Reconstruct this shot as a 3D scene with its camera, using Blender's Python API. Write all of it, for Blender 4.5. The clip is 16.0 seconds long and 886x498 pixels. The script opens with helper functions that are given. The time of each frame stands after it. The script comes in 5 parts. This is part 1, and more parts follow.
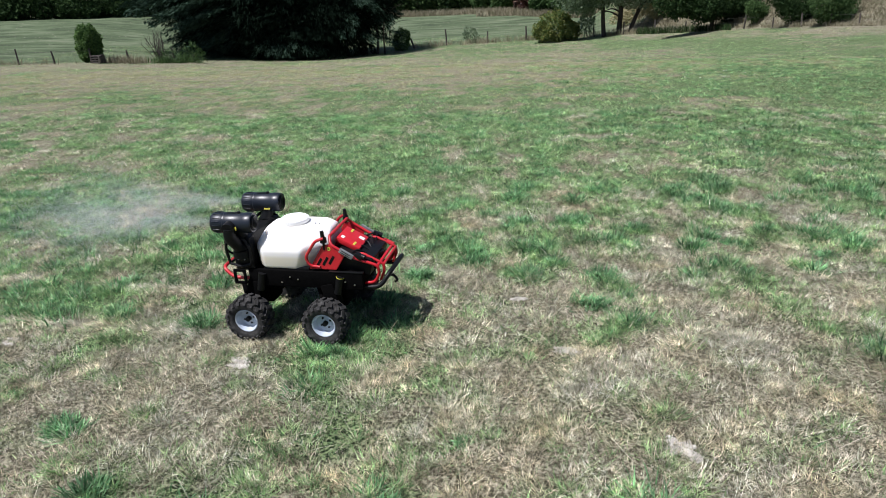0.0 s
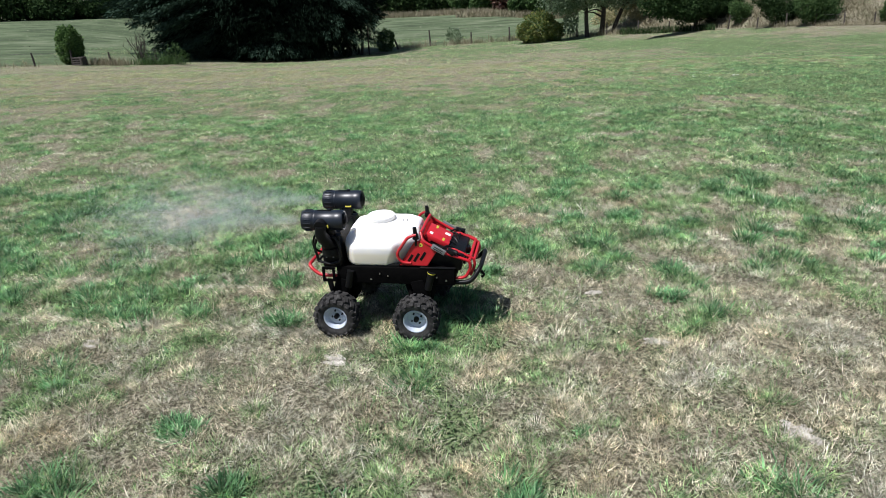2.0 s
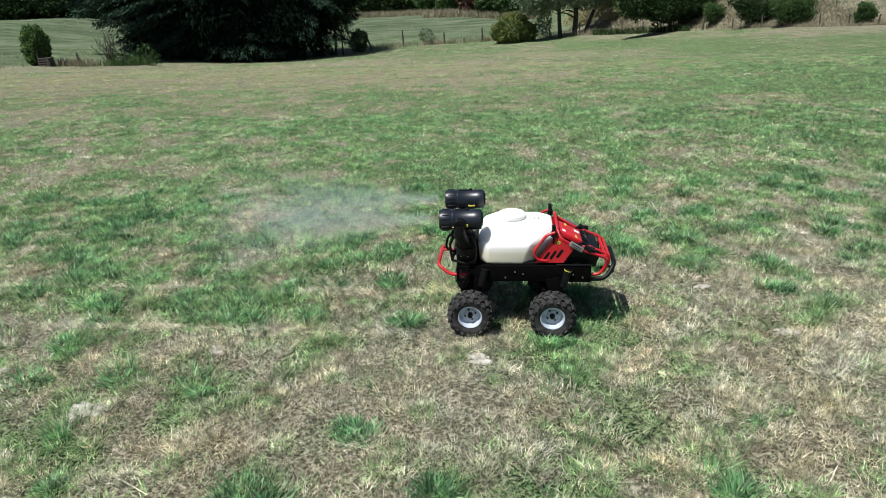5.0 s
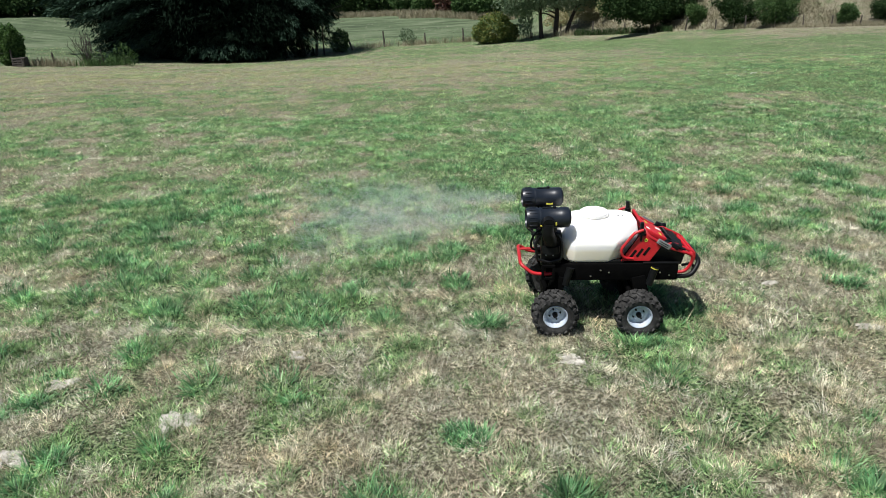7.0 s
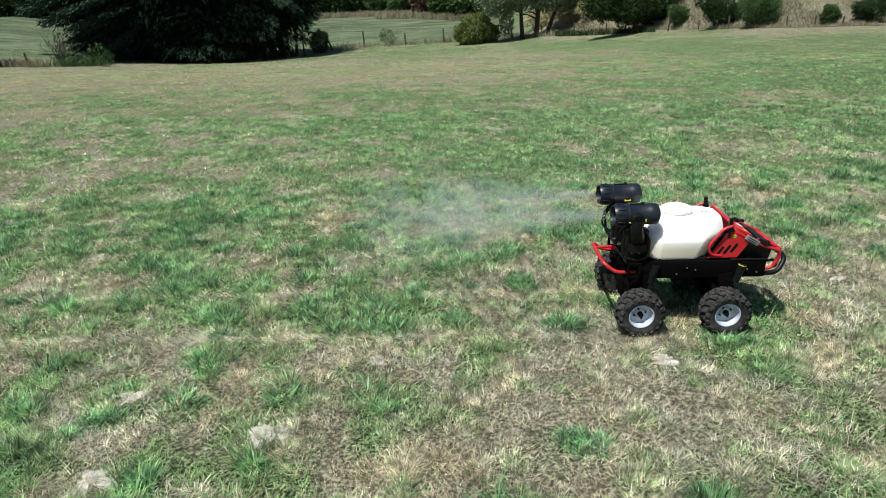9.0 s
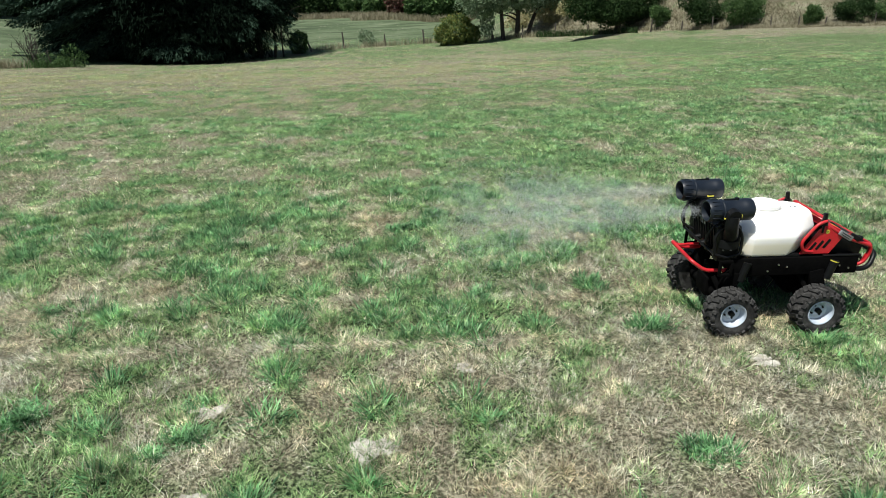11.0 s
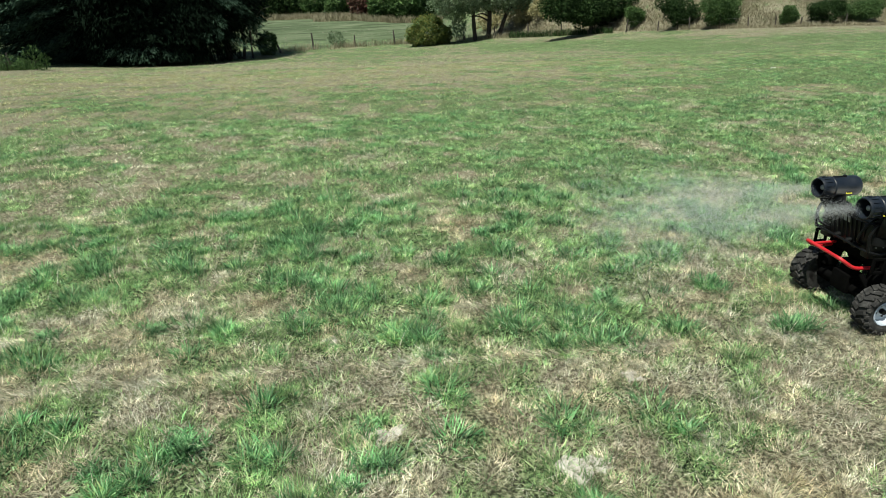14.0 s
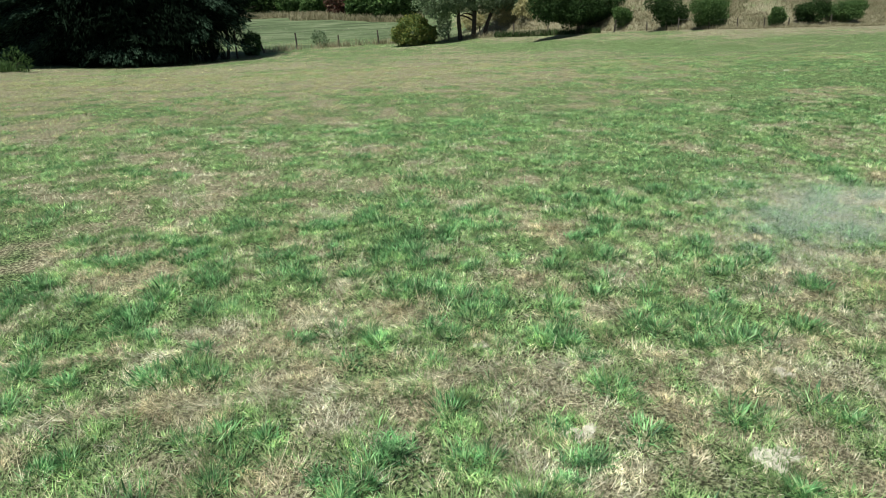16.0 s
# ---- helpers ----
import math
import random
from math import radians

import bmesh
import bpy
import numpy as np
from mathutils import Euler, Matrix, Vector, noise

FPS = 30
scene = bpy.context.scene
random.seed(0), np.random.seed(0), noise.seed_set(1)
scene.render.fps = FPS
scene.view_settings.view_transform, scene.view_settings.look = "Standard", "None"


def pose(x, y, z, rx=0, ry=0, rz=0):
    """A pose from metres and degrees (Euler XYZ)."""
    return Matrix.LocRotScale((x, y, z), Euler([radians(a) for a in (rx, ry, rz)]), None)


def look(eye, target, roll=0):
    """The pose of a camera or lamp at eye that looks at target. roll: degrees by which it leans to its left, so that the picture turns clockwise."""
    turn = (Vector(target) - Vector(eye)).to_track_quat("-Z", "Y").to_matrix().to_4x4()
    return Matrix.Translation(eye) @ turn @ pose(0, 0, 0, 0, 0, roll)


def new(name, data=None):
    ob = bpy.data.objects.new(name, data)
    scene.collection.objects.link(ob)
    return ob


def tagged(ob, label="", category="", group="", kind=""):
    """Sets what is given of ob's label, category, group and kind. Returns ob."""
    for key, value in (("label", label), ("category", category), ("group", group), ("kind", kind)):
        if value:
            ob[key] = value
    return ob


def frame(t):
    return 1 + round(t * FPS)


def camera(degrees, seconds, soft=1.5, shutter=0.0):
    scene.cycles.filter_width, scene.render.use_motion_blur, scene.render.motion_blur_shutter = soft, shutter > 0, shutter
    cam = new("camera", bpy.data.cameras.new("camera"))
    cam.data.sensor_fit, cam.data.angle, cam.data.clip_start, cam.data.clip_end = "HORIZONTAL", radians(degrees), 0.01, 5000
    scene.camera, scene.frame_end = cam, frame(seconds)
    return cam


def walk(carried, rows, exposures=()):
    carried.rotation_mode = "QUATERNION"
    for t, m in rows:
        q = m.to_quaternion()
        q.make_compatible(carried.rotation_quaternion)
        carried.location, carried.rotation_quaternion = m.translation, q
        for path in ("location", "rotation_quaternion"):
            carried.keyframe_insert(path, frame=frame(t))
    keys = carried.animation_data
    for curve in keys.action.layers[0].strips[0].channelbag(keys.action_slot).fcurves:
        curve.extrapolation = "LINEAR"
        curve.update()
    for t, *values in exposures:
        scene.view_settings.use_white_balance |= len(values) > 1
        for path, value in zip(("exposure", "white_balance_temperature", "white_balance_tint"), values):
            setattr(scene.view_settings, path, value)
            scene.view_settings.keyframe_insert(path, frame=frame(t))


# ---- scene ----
cam = camera(70, 16.0, soft=0.45)
PATH = [
    (0, (2.087, -4.911, 2.772), (1.340, -0.355, 0.852), -2.58),
    (1, (1.635, -5.009, 2.773), (0.973, -0.439, 0.854), -2.60),
    (2, (1.160, -5.099, 2.788), (0.589, -0.518, 0.868), -2.56),
    (3, (0.675, -5.171, 2.808), (0.199, -0.581, 0.885), -2.47),
    (4, (0.187, -5.218, 2.825), (-0.191, -0.620, 0.900), -2.35),
    (5, (-0.295, -5.234, 2.835), (-0.573, -0.629, 0.907), -2.22),
    (6, (-0.767, -5.216, 2.832), (-0.945, -0.606, 0.903), -2.07),
    (7, (-1.228, -5.163, 2.816), (-1.303, -0.550, 0.886), -1.92),
    (8, (-1.675, -5.077, 2.787), (-1.649, -0.464, 0.859), -1.77),
    (9, (-2.113, -4.963, 2.748), (-1.984, -0.350, 0.822), -1.64),
    (10, (-2.543, -4.827, 2.703), (-2.312, -0.217, 0.781), -1.53),
    (11, (-2.972, -4.679, 2.659), (-2.639, -0.073, 0.741), -1.42),
    (12, (-3.409, -4.530, 2.626), (-2.974, 0.068, 0.710), -1.34),
    (13, (-3.863, -4.394, 2.614), (-3.326, 0.193, 0.699), -1.28),
    (14, (-4.407, -4.289, 2.635), (-3.767, 0.284, 0.719), -1.23),
    (15, (-5.076, -4.233, 2.706), (-4.333, 0.322, 0.783), -1.19),
    (16, (-5.866, -4.248, 2.842), (-5.018, 0.284, 0.907), -1.15),
]
walk(cam, [(t, look(eye, target, roll)) for t, eye, target, roll in PATH],
     exposures=[(0, 0.51, 5950, 18), (4, 0.50, 6080, 13), (9, 0.51, 6200, 11), (12, 0.53, 6330, 7), (16, 0.55, 6620, 1)])

# ---- light: clear summer noon, high sun from the left ----
SUN_EL, SUN_AZ = radians(65), radians(-131)
world = bpy.data.worlds.new("world")
scene.world = world
world.use_nodes = True
wn = world.node_tree.nodes
sky = wn.new("ShaderNodeTexSky")
sky.sky_type, sky.sun_disc = "NISHITA", False
sky.sun_elevation, sky.sun_rotation = SUN_EL, SUN_AZ
world.node_tree.links.new(sky.outputs[0], wn["Background"].inputs[0])
wn["Background"].inputs[1].default_value = 0.05
sun = new("sun", bpy.data.lights.new("sun", "SUN"))
sun.data.energy, sun.data.angle, sun.data.color = 5.0, radians(0.55), (1.0, 0.96, 0.88)
to_sun = Vector((math.sin(SUN_AZ) * math.cos(SUN_EL), math.cos(SUN_AZ) * math.cos(SUN_EL), math.sin(SUN_EL)))
sun.matrix_world = look(to_sun * 60, (0, 0, 0))


# ---- materials ----
def material(name, rough=0.6, metal=0.0):
    m = bpy.data.materials.new(name)
    m.use_nodes = True
    b = m.node_tree.nodes["Principled BSDF"]
    b.inputs["Roughness"].default_value, b.inputs["Metallic"].default_value = rough, metal
    return m, m.node_tree.nodes, m.node_tree.links, b


def ramp(nodes, stops):
    r = nodes.new("ShaderNodeValToRGB")
    while len(r.color_ramp.elements) < len(stops):
        r.color_ramp.elements.new(0.5)
    for e, (p, c) in zip(r.color_ramp.elements, stops):
        e.position, e.color = p, (*c, 1)
    return r


def grain(nodes, links, scale, detail=5, rough=0.6):
    tc = nodes.new("ShaderNodeTexCoord")
    n = nodes.new("ShaderNodeTexNoise")
    n.inputs["Scale"].default_value, n.inputs["Detail"].default_value = scale, detail
    n.inputs["Roughness"].default_value = rough
    links.new(tc.outputs["Object"], n.inputs["Vector"])
    return n


def surface(name, low, high, scale, rough=0.6, metal=0.0, bump=0.15, fine=120, dust=None, spec=0.5):
    """A worn surface: colour that drifts between two tones, uneven gloss and fine relief."""
    m, nodes, links, b = material(name, rough, metal)
    n = grain(nodes, links, scale)
    r = ramp(nodes, [(0.3, low), (0.7, high)])
    links.new(n.outputs[0], r.inputs[0])
    colour = r.outputs[0]
    if dust:
        d = grain(nodes, links, scale * 0.6 + 3, 8, 0.7)
        k = ramp(nodes, [(0.5, (0, 0, 0)), (0.75, (0.55, 0.55, 0.55))])
        links.new(d.outputs[0], k.inputs[0])
        mix = nodes.new("ShaderNodeMixRGB")
        mix.inputs[2].default_value = (*dust, 1)
        links.new(k.outputs[0], mix.inputs[0])
        links.new(colour, mix.inputs[1])
        colour = mix.outputs[0]
    links.new(colour, b.inputs["Base Color"])
    f = grain(nodes, links, fine, 4)
    bp = nodes.new("ShaderNodeBump")
    bp.inputs["Strength"].default_value, bp.inputs["Distance"].default_value = bump, 0.01
    links.new(f.outputs[0], bp.inputs["Height"])
    links.new(bp.outputs[0], b.inputs["Normal"])
    mr = nodes.new("ShaderNodeMapRange")
    mr.inputs[3].default_value, mr.inputs[4].default_value = max(0.05, rough - 0.12), min(1, rough + 0.15)
    links.new(f.outputs[0], mr.inputs[0])
    links.new(mr.outputs[0], b.inputs["Roughness"])
    b.inputs["Specular IOR Level"].default_value = spec
    return m


TUFTS = ((11.0, 0.55, 1.5), (3.4, 0.76, 1.26), (1.1, 0.84, 1.15))


def leafy(name, tones, thin=0.35, rough=0.55, spec=0.3, tint=None, clumps=()):
    """Blades and leaves: each piece takes its own tone; some light shines through."""
    m, nodes, links, b = material(name, rough)
    g = nodes.new("ShaderNodeNewGeometry")
    r = ramp(nodes, [(i / (len(tones) - 1), c) for i, c in enumerate(tones)])
    links.new(g.outputs["Random Per Island"], r.inputs[0])
    colour = r.outputs[0]
    if tint:
        n = grain(nodes, links, 1.3, 5, 0.65)
        k = ramp(nodes, [(0.40, (1, 1, 1)), (0.66, tint)])
        links.new(n.outputs[0], k.inputs[0])
        mul = nodes.new("ShaderNodeMixRGB")
        mul.blend_type = "MULTIPLY"
        mul.inputs[0].default_value = 1.0
        links.new(colour, mul.inputs[1])
        links.new(k.outputs[0], mul.inputs[2])
        colour = mul.outputs[0]
    for scale, low, high in clumps:
        # every tuft has a tone of its own
        n = grain(nodes, links, scale, 2, 0.5)
        k = ramp(nodes, [(0.36, (low, low, low)), (0.64, (high, high * 0.99, high))])
        links.new(n.outputs[0], k.inputs[0])
        mul = nodes.new("ShaderNodeMixRGB")
        mul.blend_type = "MULTIPLY"
        mul.inputs[0].default_value = 1.0
        links.new(colour, mul.inputs[1])
        links.new(k.outputs[0], mul.inputs[2])
        colour = mul.outputs[0]
    links.new(colour, b.inputs["Base Color"])
    b.inputs["Specular IOR Level"].default_value = spec
    t = nodes.new("ShaderNodeBsdfTranslucent")
    links.new(colour, t.inputs[0])
    mix = nodes.new("ShaderNodeMixShader")
    mix.inputs[0].default_value = thin
    links.new(b.outputs[0], mix.inputs[1])
    links.new(t.outputs[0], mix.inputs[2])
    links.new(mix.outputs[0], nodes["Material Output"].inputs[0])
    return m


def ground_material():
    m, nodes, links, b = material("meadow_soil", 0.95)
    at = nodes.new("ShaderNodeAttribute")
    at.attribute_name = "growth"
    tc = nodes.new("ShaderNodeTexCoord")
    streak = nodes.new("ShaderNodeTexNoise")
    streak.inputs["Scale"].default_value, streak.inputs["Detail"].default_value = 34, 10
    streak.inputs["Roughness"].default_value = 0.75
    links.new(tc.outputs["Object"], streak.inputs["Vector"])
    clump = nodes.new("ShaderNodeTexNoise")
    clump.inputs["Scale"].default_value, clump.inputs["Detail"].default_value = 1.7, 6
    links.new(tc.outputs["Object"], clump.inputs["Vector"])
    dry = ramp(nodes, [(0.40, (0.055, 0.048, 0.032)), (0.5, (0.135, 0.126, 0.083)), (0.58, (0.43, 0.40, 0.29))])
    green = ramp(nodes, [(0.43, (0.008, 0.016, 0.007)), (0.5, (0.068, 0.104, 0.042)), (0.58, (0.26, 0.34, 0.16))])
    links.new(streak.outputs[0], dry.inputs[0])
    links.new(streak.outputs[0], green.inputs[0])
    add = nodes.new("ShaderNodeMath")
    add.operation = "MULTIPLY_ADD"
    add.inputs[1].default_value, add.inputs[2].default_value = 1.3, -0.65
    links.new(clump.outputs[0], add.inputs[0])
    drift = nodes.new("ShaderNodeTexNoise")
    drift.inputs["Scale"].default_value, drift.inputs["Detail"].default_value = 0.45, 8
    drift.inputs["Roughness"].default_value = 0.7
    stretch = nodes.new("ShaderNodeMapping")
    stretch.inputs["Scale"].default_value = (0.35, 1.0, 1.0)
    links.new(tc.outputs["Object"], stretch.inputs["Vector"])
    links.new(stretch.outputs[0], drift.inputs["Vector"])
    sway = nodes.new("ShaderNodeMath")
    sway.operation = "MULTIPLY_ADD"
    sway.inputs[1].default_value, sway.inputs[2].default_value = 1.6, -0.8
    links.new(drift.outputs[0], sway.inputs[0])
    both = nodes.new("ShaderNodeMath")
    links.new(add.outputs[0], both.inputs[0])
    links.new(sway.outputs[0], both.inputs[1])
    tot = nodes.new("ShaderNodeMath")
    links.new(at.outputs["Fac"], tot.inputs[0])
    links.new(both.outputs[0], tot.inputs[1])
    sharp = ramp(nodes, [(0.25, (0, 0, 0)), (0.75, (1, 1, 1))])
    links.new(tot.outputs[0], sharp.inputs[0])
    mix = nodes.new("ShaderNodeMixRGB")
    links.new(sharp.outputs[0], mix.inputs[0])
    links.new(dry.outputs[0], mix.inputs[1])
    links.new(green.outputs[0], mix.inputs[2])
    graze = nodes.new("ShaderNodeAttribute")
    graze.attribute_name = "grazed"
    grey = ramp(nodes, [(0.38, (0.045, 0.060, 0.034)), (0.5, (0.075, 0.104, 0.054)), (0.68, (0.15, 0.172, 0.11))])
    links.new(drift.outputs[0], grey.inputs[0])
    short = nodes.new("ShaderNodeMixRGB")
    links.new(graze.outputs["Fac"], short.inputs[0])
    links.new(mix.outputs[0], short.inputs[1])
    links.new(grey.outputs[0], short.inputs[2])
    links.new(short.outputs[0], b.inputs["Base Color"])
    bp = nodes.new("ShaderNodeBump")
    bp.inputs["Strength"].default_value, bp.inputs["Distance"].default_value = 0.8, 0.05
    links.new(streak.outputs[0], bp.inputs["Height"])
    links.new(bp.outputs[0], b.inputs["Normal"])
    b.inputs["Specular IOR Level"].default_value = 0.1
    return m


M_GROUND = ground_material()
M_GREEN = leafy("green_blades", [(0.0651, 0.145, 0.0494), (0.166, 0.302, 0.105), (0.26, 0.424, 0.142), (0.509, 0.614, 0.297), (0.106, 0.223, 0.0865), (0.343, 0.536, 0.209), (0.0947, 0.19, 0.0679), (0.568, 0.693, 0.359)], tint=(0.74, 0.88, 0.86), clumps=TUFTS)
M_LUSH = leafy("lush_blades", [(0.0325, 0.0958, 0.0395), (0.0865, 0.223, 0.0824), (0.184, 0.383, 0.154), (0.0648, 0.171, 0.0678), (0.325, 0.532, 0.263)], clumps=TUFTS)
M_STRAW = leafy("straw_blades", [(0.0704, 0.0617, 0.041), (0.462, 0.443, 0.318), (0.744, 0.69, 0.575), (0.171, 0.16, 0.103), (0.141, 0.196, 0.0923), (0.846, 0.864, 0.729), (0.282, 0.329, 0.184), (0.523, 0.473, 0.359)], 0.2, tint=(0.95, 0.85, 0.68), clumps=TUFTS)
M_DRYTALL = leafy("dry_seed_grass", [(0.163, 0.152, 0.0938), (0.306, 0.281, 0.182), (0.24, 0.205, 0.138), (0.131, 0.146, 0.0773)], 0.25)
# dark needles, with the shade inside the crown put into the colour
M_CONIFER = leafy("conifer_shaded_sprays", [(0.0024, 0.0054, 0.003), (0.0048, 0.0108, 0.006), (0.0066, 0.0132, 0.0078), (0.0102, 0.0198, 0.0126)], 0.03, 0.9, 0.03)
M_PASTURE = leafy("mown_hay", [(0.15, 0.17, 0.11), (0.22, 0.215, 0.16), (0.27, 0.255, 0.20), (0.32, 0.295, 0.24)], 0.2, 0.8, 0.1)
M_BROWN = leafy("browned_grass", [(0.203, 0.192, 0.0892), (0.431, 0.426, 0.21), (0.278, 0.28, 0.126), (0.583, 0.587, 0.305), (0.164, 0.22, 0.0787), (0.342, 0.323, 0.152)], 0.2, 0.7, 0.1, clumps=TUFTS)
# lighter copy for the boughs: sunlight on their tips is put into the colour
M_LIT_TIPS = leafy("conifer_lit_tips", [(0.008, 0.018, 0.011), (0.018, 0.036, 0.023), (0.035, 0.065, 0.042), (0.06, 0.10, 0.07)], 0.1, 0.8, 0.05)
M_BUSH = leafy("fresh_bush_leaves", [(0.03, 0.065, 0.02), (0.075, 0.14, 0.04), (0.13, 0.22, 0.065)], 0.25, 0.7, 0.1)
M_DARKLEAF = leafy("dark_leaves", [(0.0125, 0.026, 0.0096), (0.025, 0.052, 0.0168), (0.0525, 0.091, 0.0312)], 0.15, 0.8, 0.08)
M_MIDLEAF = leafy("hedge_leaves", [(0.026, 0.055, 0.018), (0.055, 0.105, 0.034), (0.10, 0.165, 0.055)], 0.2, 0.7, 0.1)
M_SILVER = leafy("silvery_leaves", [(0.075, 0.125, 0.06), (0.15, 0.213, 0.12), (0.275, 0.35, 0.216), (0.0625, 0.106, 0.048)], 0.3)
M_YELLOW = leafy("yellow_flowering_leaves", [(0.045, 0.0825, 0.0234), (0.09, 0.15, 0.039), (0.255, 0.255, 0.065), (0.0675, 0.12, 0.0325)], 0.3)
M_RED = leafy("copper_leaves", [(0.06, 0.03, 0.025), (0.11, 0.05, 0.04), (0.16, 0.09, 0.06), (0.05, 0.05, 0.03)], 0.3)
M_FLOWER = leafy("yellow_flowers", [(0.26, 0.24, 0.11), (0.36, 0.33, 0.18), (0.20, 0.20, 0.09)], 0.2)
M_WHITEFLOWER = leafy("white_flowers", [(0.75, 0.75, 0.70), (0.85, 0.85, 0.80)], 0.2)
M_BARK = surface("bark", (0.018, 0.014, 0.011), (0.055, 0.045, 0.035), 6, 0.9, bump=0.8, fine=30)
M_POST = surface("weathered_post", (0.03, 0.026, 0.022), (0.085, 0.072, 0.06), 9, 0.9, bump=0.5, fine=60)
M_WIRE = surface("fence_wire", (0.10, 0.10, 0.10), (0.18, 0.17, 0.16), 20, 0.7, 0.5)
M_SOIL = surface("dry_soil_crumbs", (0.28, 0.265, 0.225), (0.56, 0.535, 0.47), 16, 0.95, bump=0.9, fine=70)
M_TANK = surface("milky_polyethylene", (0.86, 0.85, 0.81), (0.90, 0.89, 0.86), 4, 0.34, bump=0.03, fine=200)
# the spray liquid shows through the thin wall, up to its level
_n, _l = M_TANK.node_tree.nodes, M_TANK.node_tree.links
_b = _n["Principled BSDF"]
_src = _b.inputs["Base Color"].links[0].from_socket
_tc, _sep = _n.new("ShaderNodeTexCoord"), _n.new("ShaderNodeSeparateXYZ")
_l.new(_tc.outputs["Object"], _sep.inputs[0])
_lev = ramp(_n, [(0.715, (1, 1, 1)), (0.745, (0, 0, 0))])
_l.new(_sep.outputs[2], _lev.inputs[0])
_mx = _n.new("ShaderNodeMixRGB")
_mx.inputs[2].default_value = (0.80, 0.76, 0.62, 1)
_l.new(_lev.outputs[0], _mx.inputs[0])
_l.new(_src, _mx.inputs[1])
_l.new(_mx.outputs[0], _b.inputs["Base Color"])
_b.inputs["Subsurface Weight"].default_value, _b.inputs["Subsurface Scale"].default_value = 0.6, 0.06
_b.inputs["Subsurface Radius"].default_value = (1.0, 0.97, 0.9)
M_CAP = surface("white_lid_plastic", (0.80, 0.80, 0.78), (0.87, 0.87, 0.85), 5, 0.45, bump=0.03)
M_BLACK = surface("black_moulded_plastic", (0.003, 0.0033, 0.0036), (0.006, 0.0066, 0.0072), 12, 0.42, bump=0.08, dust=(0.0072, 0.0066, 0.006), spec=0.2)
M_SATIN = surface("satin_black_barrel", (0.006, 0.009, 0.014), (0.011, 0.015, 0.022), 9, 0.36, bump=0.03, spec=0.45)
M_CHASSIS = surface("black_painted_steel", (0.0018, 0.0018, 0.0018), (0.0036, 0.0036, 0.0036), 14, 0.85, bump=0.1, dust=(0.00405, 0.0036, 0.00315), spec=0.03)
M_RUBBER = surface("dusty_rubber", (0.012, 0.012, 0.012), (0.03, 0.029, 0.027), 18, 0.8, bump=0.3, dust=(0.14, 0.137, 0.13), spec=0.3)
M_RIM = surface("silver_painted_rim", (0.44, 0.50, 0.58), (0.56, 0.62, 0.70), 10, 0.4, 0.25, bump=0.05, dust=(0.36, 0.33, 0.27))
M_REDPAINT = surface("red_powder_coat", (0.36, 0.008, 0.014), (0.46, 0.014, 0.02), 9, 0.36, bump=0.05, dust=(0.34, 0.05, 0.045))
M_REDPLATE = surface("red_moulded_cover", (0.42, 0.010, 0.016), (0.52, 0.018, 0.024), 9, 0.42, bump=0.05)
M_LABEL_Y = surface("yellow_sticker", (0.46, 0.42, 0.04), (0.54, 0.50, 0.06), 20, 0.5, bump=0.02)
M_LABEL_W = surface("white_sticker", (0.72, 0.70, 0.66), (0.80, 0.78, 0.74), 20, 0.5, bump=0.02)
M_GREY = surface("grey_plate", (0.20, 0.21, 0.21), (0.30, 0.31, 0.31), 20, 0.45, 0.4, bump=0.05)
M_STEEL = surface("bright_steel", (0.45, 0.45, 0.45), (0.6, 0.6, 0.6), 20, 0.3, 1.0, bump=0.05)


def mist_material():
    m, nodes, links, b = material("water_droplets", 0.3)
    b.inputs["Base Color"].default_value = (0.82, 0.85, 0.86, 1)
    t = nodes.new("ShaderNodeBsdfTranslucent")
    t.inputs[0].default_value = (0.85, 0.88, 0.9, 1)
    mix = nodes.new("ShaderNodeMixShader")
    mix.inputs[0].default_value = 0.6
    b.inputs["Specular IOR Level"].default_value = 0.0
    links.new(b.outputs[0], mix.inputs[1])
    links.new(t.outputs[0], mix.inputs[2])
    clear = nodes.new("ShaderNodeBsdfTransparent")
    thin = nodes.new("ShaderNodeMixShader")
    thin.inputs[0].default_value = 0.58
    links.new(clear.outputs[0], thin.inputs[1])
    links.new(mix.outputs[0], thin.inputs[2])
    links.new(thin.outputs[0], nodes["Material Output"].inputs[0])
    return m


M_MIST = mist_material()


# ---- mesh helpers ----
def finish(bm, mesh, angle=35):
    bmesh.ops.recalc_face_normals(bm, faces=bm.faces)
    bm.to_mesh(mesh)
    bm.free()
    mesh.polygons.foreach_set("use_smooth", [True] * len(mesh.polygons))
    mesh.set_sharp_from_angle(angle=radians(angle))
    return mesh


def part(name, bm, mat, parent, label="", angle=35):
    mesh = bpy.data.meshes.new(name)
    finish(bm, mesh, angle)
    mesh.materials.append(mat)
    ob = new(name, mesh)
    ob.parent = parent
    if label:
        ob["label"] = label
    return ob


def thing(name, bm, mat, label, category, group="", kind="", m=None):
    mesh = bpy.data.meshes.new(name)
    finish(bm, mesh)
    mesh.materials.append(mat)
    ob = new(name, mesh)
    if m is not None:
        ob.matrix_world = m
    return tagged(ob, label, category, group, kind)


def empty(name, m, label, category, group=""):
    ob = new(name)
    ob.empty_display_size = 0.2
    ob.matrix_basis = m
    return tagged(ob, label, category, group)


